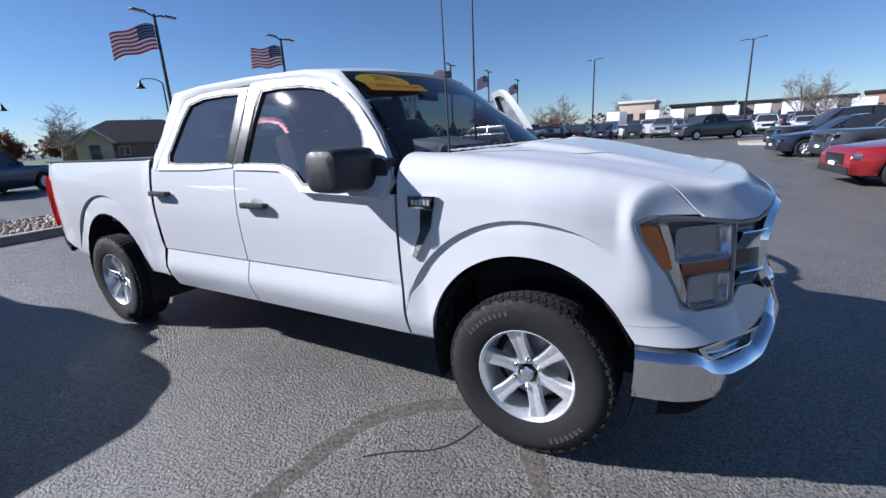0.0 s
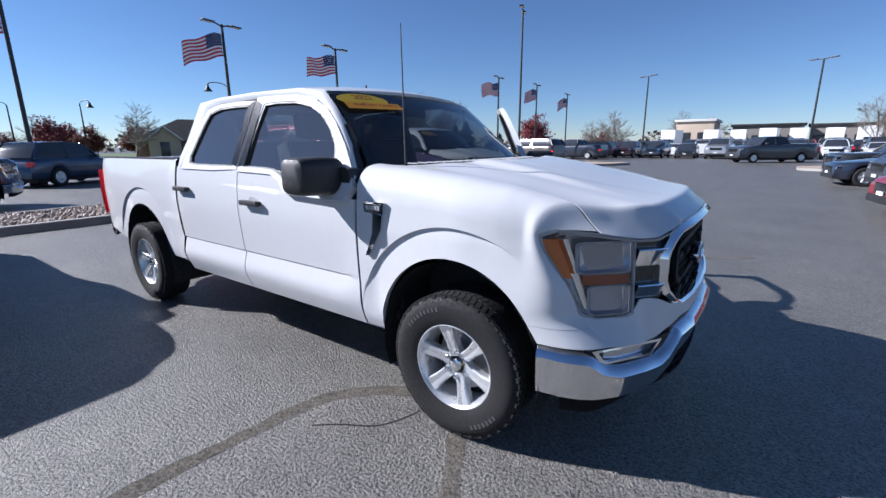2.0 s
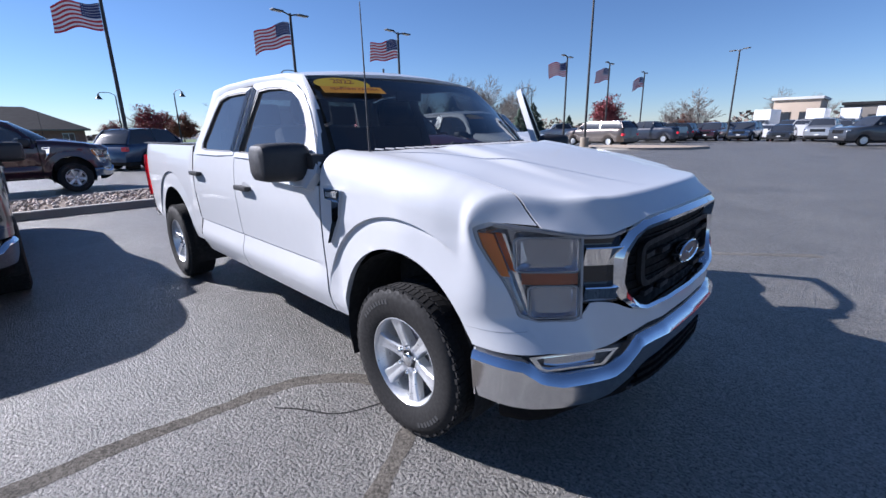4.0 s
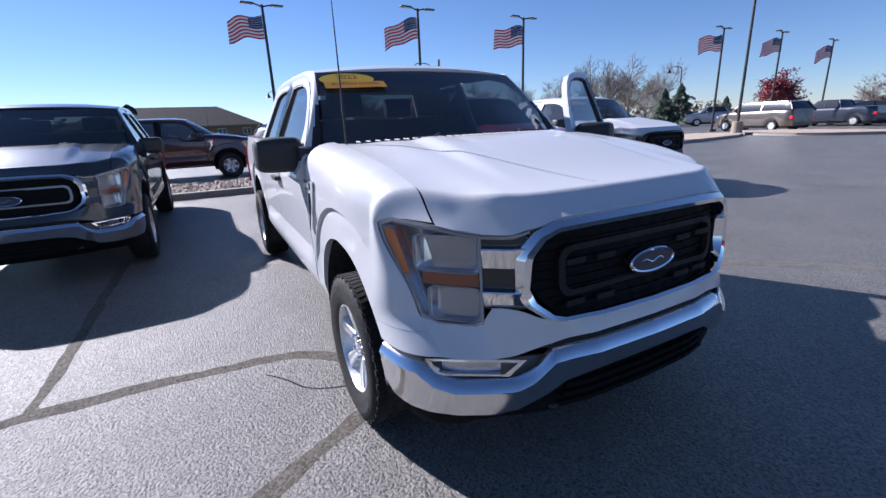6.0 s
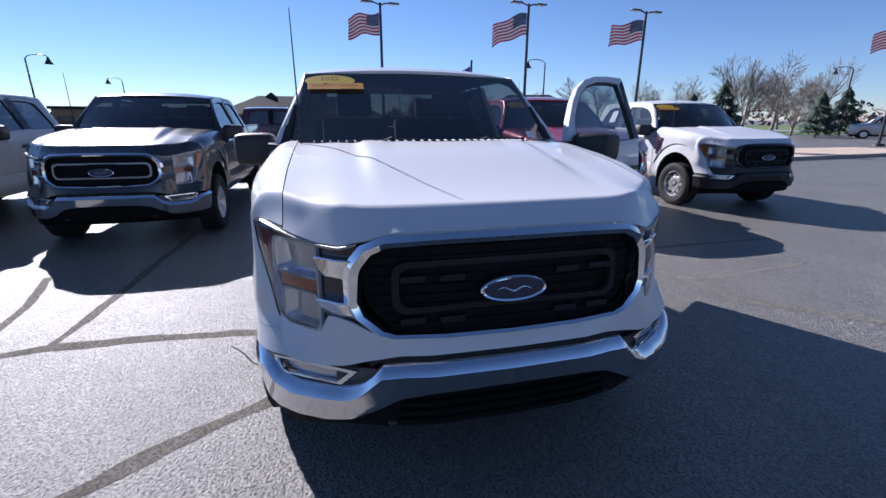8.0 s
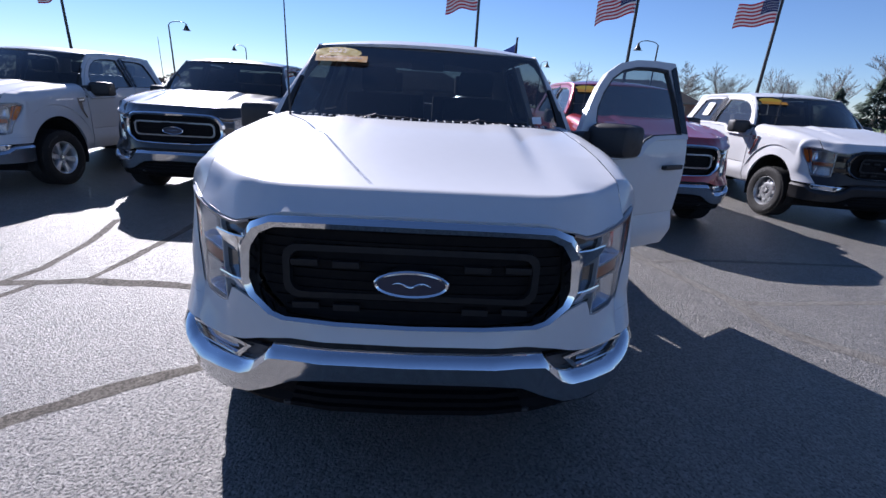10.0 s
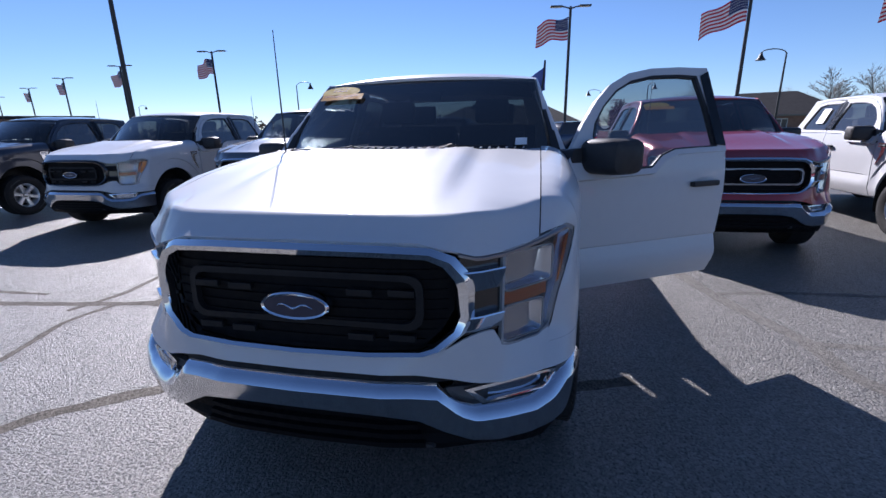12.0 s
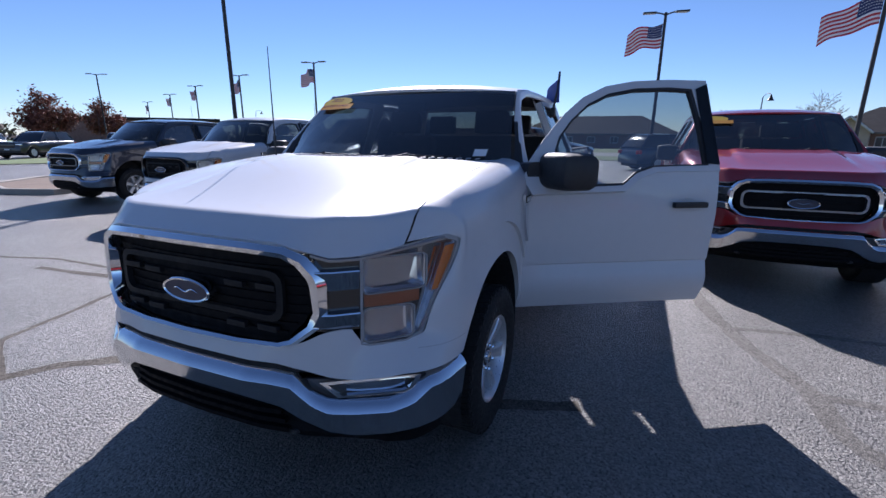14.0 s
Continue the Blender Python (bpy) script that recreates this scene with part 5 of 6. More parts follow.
STRIP = dense(((-9.7, -20.0), (-9.5, 0.0), (-10.4, 10.0), (-11.7, 19.7), (-12.3, 24.8), (-13.0, 26.6), (-14.4, 27.3), (-16.1, 26.6), (-16.0, 20.0), (-13.4, 10.0), (-12.0, 0.0), (-12.2, -20.0), (-11.6, -21.0), (-10.3, -21.0)))
CAP = dense(((-4.51, -12.31), (-4.09, -13.52), (-4.67, -15.72), (-6.33, -16.93), (-11.66, -18.48), (-11.85, -16.96), (-11.22, -14.02), (-10.31, -13.43), (-5.70, -12.48)), 0.4)
FAR_A = dense(((-12.5, 26.9), (-10.45, 26.75), (-9.2, 27.3), (-7.5, 28.8), (-6.8, 30.8), (-7.6, 31.6), (-13.2, 31.3), (-15.2, 29.9), (-14.6, 28.0)))
FAR_B = dense(((2.5, 28.2), (4.9, 26.6), (5.9, 27.8), (5.3, 29.8), (3.5, 30.6), (2.5, 29.8)))
for outline, label in ((STRIP, "grey concrete kerb round the rock strip"), (CAP, "curved concrete kerb at the row's end"), (FAR_A, "tan concrete kerb island"), (FAR_B, "tan concrete kerb island")):
    kerb(outline, label)
    patch("bed_soil", [(x, y) for x, y in outline], 0.10, SOIL, "bare brown soil inside the kerb", "soil")
patch("bed_gravel", ((-10.32, 8.0), (-10.55, 10.0), (-11.85, 19.7), (-12.45, 24.8), (-13.1, 26.45), (-14.4, 27.1), (-15.95, 26.5), (-15.85, 20.0), (-13.25, 10.0), (-12.95, 8.0)), 0.135, GRAVEL, "tan gravel at the end of the strip", "gravel")
patch("bed_gravel", FAR_A, 0.155, GRAVEL, "tan gravel top of the island", "gravel")
patch("bed_gravel", FAR_B, 0.155, GRAVEL, "tan gravel top of the island", "gravel")

# river rocks, as stuff
rnd = random.Random(4)
rocks = bmesh.new()
base_rock = bmesh.new()
bmesh.ops.create_icosphere(base_rock, subdivisions=1, radius=1)
shape = [v.co.copy() for v in base_rock.verts]
faces = [[v.index for v in f.verts] for f in base_rock.faces]
base_rock.free()
for k in range(4700):
    y = rnd.uniform(-19.5, 5.0) if k < 3900 else rnd.uniform(5.0, 11.0)
    lo, hi = lerp(((-21, -12.0), (0, -11.8), (10, -13.2), (20, -15.2), (28, -15.4)), y), lerp(((-21, -9.9), (0, -9.7), (10, -10.6), (20, -11.9), (25, -12.5), (28, -14)), y)
    x = rnd.uniform(lo, hi)
    s = rnd.uniform(0.02, 0.055)
    m = Matrix.Translation((x, y, ground_z(x, y) + 0.10 + s * 0.45)) @ Euler((rnd.random() * 6, rnd.random() * 6, rnd.random() * 6)).to_matrix().to_4x4() @ Matrix.Diagonal((s * rnd.uniform(0.8, 1.5), s, s * rnd.uniform(0.5, 0.8), 1))
    vv = [rocks.verts.new(m @ (c * rnd.uniform(0.85, 1.1))) for c in shape]
    for f in faces:
        rocks.faces.new([vv[i] for i in f])
tagged(part("river_rocks", rocks, ROCK, sharp=3), "rounded tan and grey rocks in the strip", "rocks", kind="stuff")

patch("grass_verge", ((-30, -150), (-31.5, 8), (-36, 52), (-40, 100), (-50, 100), (-45, 50), (-39.5, 8), (-38, -150)), 0.03, GRASS, "mown autumn grass verge", "grass")
patch("road", ((-38.2, -170), (-39.7, 8), (-45.2, 50), (-51, 130), (-61, 130), (-55, 50), (-49.7, 8), (-48, -170)), 0.02, ROAD, "pale grey road beyond the verge", "road")
patch("grass_field", ((-48.2, -180), (-49.9, 8), (-55.2, 50), (-61.2, 140), (-98, 140), (-125, 40), (-125, -110), (-95, -180)), 0.03, GRASS, "wide mown grass beyond the road", "grass")
patch("grass_patch", ((-13.12, -26.37), (-10.01, -28.27), (-10.28, -31.80), (-25.37, -39.92), (-27.90, -26.58)), 0.04, GRASS, "green grass at the lot's edge", "grass")


# ---- poles, flags, lamps ----
def flag_pole(x, y, top, flag=True, turn=0.0, label="dark steel lamp pole flying a striped flag"):
    """A square-headed lamp pole with two arms and, on most, a flag."""
    g = ground_z(x, y)
    pole = tagged(new("lamp_pole"), label, "lamp pole", "lamp poles")
    h = top - g
    part("shaft", tube(bmesh.new(), [(0, 0, 0), (0, 0, h * 0.5), (0, 0, h)], [0.085, 0.075, 0.065], 10), POLE, pole)
    foot = 0.80 if h > 8.5 else 0.16
    part("pole_base", lathe([(0.0, foot), (0.25, foot), (0.28, foot - 0.03), (0.31, 0.0)], 20, Matrix.Rotation(math.pi / 2, 4, "X")), POLE_FOOT if h > 8.5 else POLE, pole, "round tan concrete base" if h > 8.5 else "")
    for s in (1, -1):
        bm = bmesh.new()
        box(bm, (-0.13, s * 0.42, h - 0.02), (0.13, s * 1.0, h + 0.05), 0.02)
        tube(bm, [(0, 0, h - 0.10), (0, s * 0.25, h - 0.02), (0, s * 0.45, h + 0.02)], 0.035, 8)
        head = part("lamp_head", bm, POLE, pole)
        part("diffuser", boxed((-0.10, s * 0.48, h - 0.03), (0.10, s * 0.94, h - 0.018), 0.004), PALE, head)
    if flag:
        rnd = random.Random(int(abs(x) * 10))
        ph, droop = rnd.uniform(0, 6), rnd.uniform(0.05, 0.42)
        bm = bmesh.new()
        nx_, nz_ = 26, 13
        L, H = 1.75, 1.02
        def at(i, j):
            u, v = i / nx_, j / nz_
            return Vector((0.16 * math.sin(u * 8 + ph + v * 1.6) * u, -0.08 - L * u * 0.96, h - 0.45 - H * v - droop * L * u * u * 0.9 + 0.07 * math.sin(u * 7 + ph + v)))
        vs = grid(bm, [[at(i, j) for j in range(nz_ + 1)] for i in range(nx_ + 1)])
        bm.faces.ensure_lookup_table()
        k = 0
        for i in range(nx_):
            for j in range(nz_):
                f = bm.faces[k]
                f.material_index = 2 if (i < 10 and j < 7) else (0 if j % 2 == 0 else 1)
                k += 1
        for a in range(9):
            for b in range(5):
                p = at(0.6 + a * 1.05, 0.6 + b * 1.3)
                for sx in (0.012, -0.012):
                    q = [bm.verts.new(p + Vector((sx, dy, dz))) for dy, dz in ((-0.022, 0), (0, -0.022), (0.022, 0), (0, 0.022))]
                    bm.faces.new(q).material_index = 1
        fl = part("flag", bm, [FLAG_R, FLAG_W, FLAG_B], pole, "red and white striped flag with blue corner")
        fl.matrix_basis = Matrix.Rotation(radians(-27), 4, "Z")
    pole.matrix_basis = pose(x, y, g, 0, 0, turn)
    return pole


for x, y, z in ((-22.9, 2.2, 7.26), (-20.3, 9.3, 7.04), (-20.1, 15.9, 7.0), (-18.2, 32.0, 7.0), (-17.7, 38.6, 7.0), (-18.5, 48.7, 7.0), (-27.0, -21.7, 7.0), (-30.5, -33.2, 7.0), (-35.4, -45.3, 7.0), (-41.6, -58.2, 7.0), (-49.8, -75.2, 7.0)):
    flag_pole(x, y, z, turn=8.0)
flag_pole(-13.6, 26.9, 10.35, False, turn=20, label="tall dark lamp pole in the rock strip")
flag_pole(-11.4, -13.2, 9.0, False, turn=10, label="tall dark lamp pole in the rock strip")
flag_pole(-9.6, 47.1, 8.0, False, turn=60, label="dark lamp pole among the far rows")
flag_pole(3.7, 45.8, 8.0, False, turn=60, label="dark lamp pole among the far rows")
flag_pole(-30.1, -53.8, 8.0, False, turn=40, label="dark lamp pole at the lot's edge")


def crook_lamp(x, y, top, turn):
    """A short street lamp with a curved arm and a bell shade."""
    g = ground_z(x, y)
    h = top - g
    lamp_post = tagged(new("street_lamp"), "dark street lamp with curved arm and bell shade", "street lamp", "bell lamps along the road")
    part("post", tube(bmesh.new(), [(0, 0, 0), (0, 0, h * 0.6), (0, 0, h - 0.1)], [0.09, 0.07, 0.055], 8), POLE, lamp_post)
    part("arm", tube(bmesh.new(), [(0, 0, h - 0.2)] + [(-0.9 + 0.9 * math.cos(a), 0, h - 0.2 + 0.42 * math.sin(a)) for a in [math.pi * k / 12 for k in range(1, 9)]] + [(-1.5, 0, h + 0.02)], 0.035, 8), POLE, lamp_post)
    part("shade", lathe([(0.06, 0.30), (0.09, 0.18), (0.16, 0.0), (0.30, -0.22), (0.36, -0.26), (0.30, -0.25), (0.1, -0.15)], 16, Matrix.Translation((-1.5, 0, h - 0.24)) @ Matrix.Rotation(math.pi / 2, 4, "X")), POLE, lamp_post)
    lamp_post.matrix_basis = pose(x, y, g, 0, 0, turn)


for x, y, top, turn in ((-55.2, 13.1, 5.84, 195), (-59.6, 8.5, 5.70, 80), (-37.4, 55.7, 7.02, 30), (-43.2, -24.5, 6.33, -80), (-61.1, -24.6, 5.97, 90), (-36.4, 18.2, 6.44, 70), (-75.4, -77.3, 6.80, -80)):
    crook_lamp(x, y, top, turn)


# ---- parked cars: x ahead, origin on the ground under the middle ----
SHAPES = {
    # length, width, then (x share, bonnet/deck height) and the glasshouse (x share, height)
    "suv": (4.8, 1.92, ((0, 0.78), (0.02, 1.02), (0.30, 1.06), (0.36, 1.10), (0.97, 1.12), (1, 0.75)), ((0.33, 1.06), (0.46, 1.66), (0.60, 1.73), (0.88, 1.70), (0.975, 1.12))),
    "sedan": (4.75, 1.85, ((0, 0.62), (0.02, 0.76), (0.26, 0.90), (0.32, 0.94), (0.80, 1.00), (0.97, 1.02), (1, 0.62)), ((0.29, 0.92), (0.44, 1.36), (0.56, 1.43), (0.70, 1.38), (0.88, 1.02))),
    "truck": (5.85, 2.0, ((0, 0.95), (0.015, 1.14), (0.22, 1.30), (0.26, 1.33), (0.62, 1.36), (0.625, 1.37), (0.99, 1.37), (1, 0.75)), ((0.235, 1.32), (0.32, 1.84), (0.42, 1.90), (0.57, 1.88), (0.62, 1.36))),
    "capped": (5.85, 2.0, ((0, 0.95), (0.015, 1.14), (0.22, 1.30), (0.26, 1.33), (0.62, 1.36), (0.625, 1.37), (0.99, 1.37), (1, 0.75)), ((0.235, 1.32), (0.32, 1.84), (0.42, 1.90), (0.92, 1.90), (0.985, 1.37))),
}


def car(kind, paint, label, category="car", group="cars in the far rows"):
    """A plain car: painted body, glasshouse with roof, lamps, grille and wheels."""
    L, W, deck, house = SHAPES[kind]
    thing = tagged(new("parked_pickup" if kind in ("truck", "capped") else "parked_car"), label, category, group)
    X = lambda u: L * (0.5 - u)
    big = kind != "sedan"
    foot, rw = (0.36, 0.37) if big else (0.24, 0.32)
    axles = (0.17, 0.78)
    rows = []
    us = sorted(set([0, 0.012, 0.03, 0.06] + span(0.09, 0.93, 29) + [0.96, 0.985, 1.0]))
    for u in us:
        top = lerp(deck, u)
        nose = smooth(0.0, 0.10, u) * smooth(1.0, 0.93, u)
        w = W / 2 * (0.84 + 0.16 * nose)
        low = foot
        for ax in axles:
            d = abs(u - ax) * L
            if d < rw + 0.06:
                low = max(low, 0.30 + math.sqrt((rw + 0.06) ** 2 - d * d) * 1.05)
        low = min(low, top - 0.12)
        col = []
        for v, k in ((0, 0.93), (0.18, 0.98), (0.45, 1.0), (0.75, 0.985), (0.92, 0.95), (0.985, 0.90), (1.0, 0.82)):
            col.append((w * k, low + (top - low) * v))
        crown = 0.02
        pts = [Vector((X(u), y, z)) for y, z in col] + [Vector((X(u), y, top + crown)) for y in (w * 0.5, 0, -w * 0.5)] + [Vector((X(u), -y, z)) for y, z in reversed(col)]
        rows.append(pts)
    bm = bmesh.new()
    vs = grid(bm, rows)
    for r in (vs[0], vs[-1]):
        bm.faces.new(r)
    part("body", bm, paint, thing, sharp=0.8)
    part("underbody", boxed((-L * 0.46, -W * 0.42, 0.2), (L * 0.46, W * 0.42, 0.6), 0.05), DARK, thing)
    gh = bmesh.new()
    rows = []
    for u in span(house[0][0], house[-1][0], 15):
        z = lerp(house, u)
        b = lerp(deck, u) - 0.01
        t = (z - b) / 0.75
        wb, wt = W / 2 * 0.90, W / 2 * (0.90 - 0.22 * min(1, max(0, t)))
        rows.append([Vector((X(u), wb, b)), Vector((X(u), (wb + wt) / 2 + 0.015, (b + z) / 2)), Vector((X(u), wt, z - 0.02)), Vector((X(u), wt * 0.9, z)), Vector((X(u), 0, z + 0.02)), Vector((X(u), -wt * 0.9, z)), Vector((X(u), -wt, z - 0.02)), Vector((X(u), -(wb + wt) / 2 - 0.015, (b + z) / 2)), Vector((X(u), -wb, b))])
    grid(gh, rows)
    part("glasshouse", gh, WINDOW, thing, "dark windows", 0.9)
    us2 = span(house[1][0] + 0.02, house[-2][0] + 0.01, 7)
    rf = [[Vector((X(u), y * W / 2 * 0.69, lerp(house, u) + (0.028 if abs(y) < 0.5 else 0.012))) for y in (-1, -0.9, -0.4, 0, 0.4, 0.9, 1)] for u in us2]
    part("roof", sheet(rf, 0.02), paint, thing)
    for s in (1, -1):
        for u0, u1 in ((house[0][0], house[1][0] + 0.02), (house[-1][0], house[-2][0])):
            a = Vector((X(u0), s * W / 2 * 0.905, lerp(deck, u0)))
            b = Vector((X(u1), s * W / 2 * 0.695, lerp(house, u1)))
            part("pillar", tube(bmesh.new(), [a, (a + b) / 2 + Vector((0, s * 0.02, 0.02)), b], 0.035, 6), paint, thing)
        um = (house[0][0] + house[-1][0]) / 2 + 0.01
        part("pillar", tube(bmesh.new(), [(X(um), s * W / 2 * 0.915, lerp(deck, um)), (X(um), s * W / 2 * 0.70, lerp(house, um))], 0.04, 6), GLOSSBLACK, thing)
        zf = lerp(deck, 0.03)
        hl = part("headlight", boxed((X(0.035), s * W * 0.27, zf - 0.20), (X(0.006), s * W * 0.44, zf - 0.09), 0.02), REFLECTOR, thing, "clear headlight")
        part("tail_light", boxed((X(0.998), s * W * 0.33, 0.80), (X(0.965), s * W * 0.455, 0.98), 0.02), REDLENS, thing, "red tail light")
        part("mirror", boxed((X(house[0][0] + 0.05), s * W * 0.48, lerp(deck, 0.35)), (X(house[0][0] + 0.08), s * W * 0.57, lerp(deck, 0.35) + 0.14), 0.03), paint, thing)
        for ax in axles:
            m = Matrix.Translation((X(ax), s * (W / 2 - 0.10), rw)) @ Matrix.Rotation(0 if s > 0 else math.pi, 4, "Z")
            ty = part("tyre", lathe([(rw * 0.62, -0.09), (rw * 0.9, -0.11), (rw, -0.07), (rw, 0.07), (rw * 0.9, 0.10), (rw * 0.62, 0.09)], 24, m), RUBBER, thing)
            rim = lathe([(0.0, 0.07), (rw * 0.15, 0.075), (rw * 0.3, 0.05), (rw * 0.6, 0.06), (rw * 0.64, 0.09)], 20, m)
            for k in range(5):
                box(rim, (rw * 0.1, 0.05, -0.03), (rw * 0.6, 0.085, 0.03), 0.01, m @ Matrix.Rotation(2 * math.pi * k / 5, 4, "Y"), 1)
            part("rim", rim, ALLOY, ty)
    zf = lerp(deck, 0.02)
    part("grille", boxed((X(0.02), -W * 0.25, zf - 0.34), (X(-0.002), W * 0.25, zf - 0.10), 0.02), GLOSSBLACK, thing, "black grille")
    part("bumper", boxed((X(0.03), -W * 0.40, foot), (X(-0.008), W * 0.40, foot + 0.16), 0.04), PLASTIC, thing)
    part("number_plate", boxed((X(-0.006), -0.15, foot + 0.17), (X(-0.010), 0.15, foot + 0.25), 0.0), PAPER, thing)
    return thing


KINDS = {}


def park(kind, paint, label, x, y, heading, category="car", group="cars in the far rows"):
    key = (kind, paint.name, label)
    m = pose(x, y, ground_z(x, y), 0, 0, heading)
    if key not in KINDS:
        KINDS[key] = car(kind, paint, label, category, group)
        KINDS[key].matrix_basis = m
        return KINDS[key]
    return copy_thing(KINDS[key], m)


# beside the far island: dark saloon, dark estate, red coupe, seen end on
park("sedan", NAVY, "dark blue sedan parked nose to the lane", 5.3, 18.9, 188, group="cars beside the lane")
park("suv", GREY, "dark grey crossover with a tag on its plate", 6.0, 14.7, 188, group="cars beside the lane")
park("sedan", RED, "bright red sedan parked nose to the lane", 5.5, 10.3, 188, group="cars beside the lane")
park("suv", BLACK, "black crossover parked nose to the lane", 5.6, 22.6, 188, group="cars beside the lane")

# second lot behind the rock strip
park("suv", BLUE, "dark blue family SUV seen from behind", -23.0, 3.2, 124, "SUV", "cars behind the rock strip")
park("truck", SILVER, "silver pickup beside the far verge", -25.8, 45.3, 222, "pickup truck", "pickups by the verge")
park("capped", BRONZE, "bronze pickup with a matching bed cap", -15.4, 32.9, 166, "pickup truck", "pickups by the verge")
park("truck", NAVY, "dark pickup beside the far verge", -14.5, 41.5, 172, "pickup truck", "pickups by the verge")
park("truck", GREY, "dark grey pickup crossing the far lane", 1.2, 39.6, 217, "pickup truck", "pickups by the verge")
park("suv", NAVY, "dark blue SUV by the far island", -14.6, 45.5, 200, "SUV", "pickups by the verge")

# rows of stock in the far lot
rnd = random.Random(9)
COLOURS = ((BLACK, "black"), (GREY, "dark grey"), (NAVY, "dark blue"), (WHITE, "white"), (SILVER, "silver"), (RED, "red"), (BLUE, "blue"), (MAROON, "maroon"))
for row, (dist, a0, a1, gap, heading) in enumerate(((50, 108, 74, 2.85, 270), (57, 111, 72, 2.9, 90), (65, 113, 72, 2.9, 270), (73, 114, 72, 3, 90))):
    step = math.degrees(gap / dist)
    a = a0
    k = 0
    while a > a1:
        x, y, z = polar(a, dist)
        y = -0.8 + dist + 0.06 * (x - 2)
        kind = ("suv", "suv", "truck", "suv", "sedan")[(k * 3 + row * 2) % 5]
        paint, word = COLOURS[(0, 1, 2, 0, 3, 7, 1, 5, 4, 2, 6, 3)[(k * 5 + row * 3) % 12]]
        park(kind, paint, f"{word} {'pickup' if kind == 'truck' else 'SUV' if kind == 'suv' else 'sedan'} parked in the far sales rows", x, y, heading + rnd.uniform(-3, 3), "pickup truck" if kind == "truck" else "car")
        a -= step
        k += 1
# a few cars beyond the row on the other side
for k, (x, y, kind, paint, word) in enumerate(((-22.3, -35.6, "truck", NAVY, "dark blue"), (-15.5, -36.5, "suv", BLACK, "black"), (-9.6, -42.0, "sedan", WHITE, "white"), (-14.0, -41.3, "suv", SILVER, "silver"), (-6.6, -48.0, "sedan", GREY, "dark grey"), (-24.4, -42.3, "suv", GREY, "dark grey"))):
    park(kind, paint, f"{word} car parked past the row's end", x, y, 20 + k * 7, "car", "cars past the row's end")


# ---- box trucks behind the rows ----
def box_truck(m):
    t = tagged(new("box_truck"), "white box truck with plain cargo body", "box truck", "white box trucks")
    part("cargo_box", boxed((-3.6, -1.15, 0.85), (0.9, 1.15, 3.7), 0.06), BOXWHITE, t)
    cabm = bmesh.new()
    grid(cabm, [[Vector((x, y * w, z)) for y in (-1, -0.9, 0, 0.9, 1)] for x, z, w in ((1.0, 0.5, 1.0), (1.0, 2.2, 0.9), (1.6, 2.2, 0.88), (2.1, 1.45, 0.95), (2.9, 1.25, 0.93), (3.05, 1.0, 0.93), (3.05, 0.5, 0.95))])
    bmesh.ops.solidify(cabm, geom=cabm.faces[:], thickness=0.03)
    part("cab", cabm, BOXWHITE, t)
    part("cab_side", boxed((1.0, -0.97, 0.5), (2.95, 0.97, 1.3), 0.1), BOXWHITE, t)
    part("windshield", boxed((1.65, -0.8, 1.5), (2.02, 0.8, 2.1), 0.05), WINDOW, t)
    part("chassis", boxed((-3.5, -0.5, 0.45), (2.6, 0.5, 0.85), 0.05), DARK, t)
    for x in (2.1, -2.2):
        for s in (1, -1):
            part("tyre", lathe([(0.0, 0.05), (0.25, 0.08), (0.38, 0.1), (0.40, 0.05), (0.40, -0.1)], 20, Matrix.Translation((x, s * 0.95, 0.40)) @ Matrix.Diagonal((1, s, 1, 1))), RUBBER, t)
    t.matrix_basis = m
    return t


first = None
for k, az in enumerate((99.9, 95.7, 93.2, 90.6, 88.1, 85.3, 82.8, 80.2, 77.4)):
    x, y, z = polar(az, 88 + (k % 3) * 3)
    m = pose(x, y, z, 0, 0, 262 + (k * 13) % 9)
    first = copy_thing(first, m) if first else box_truck(m)


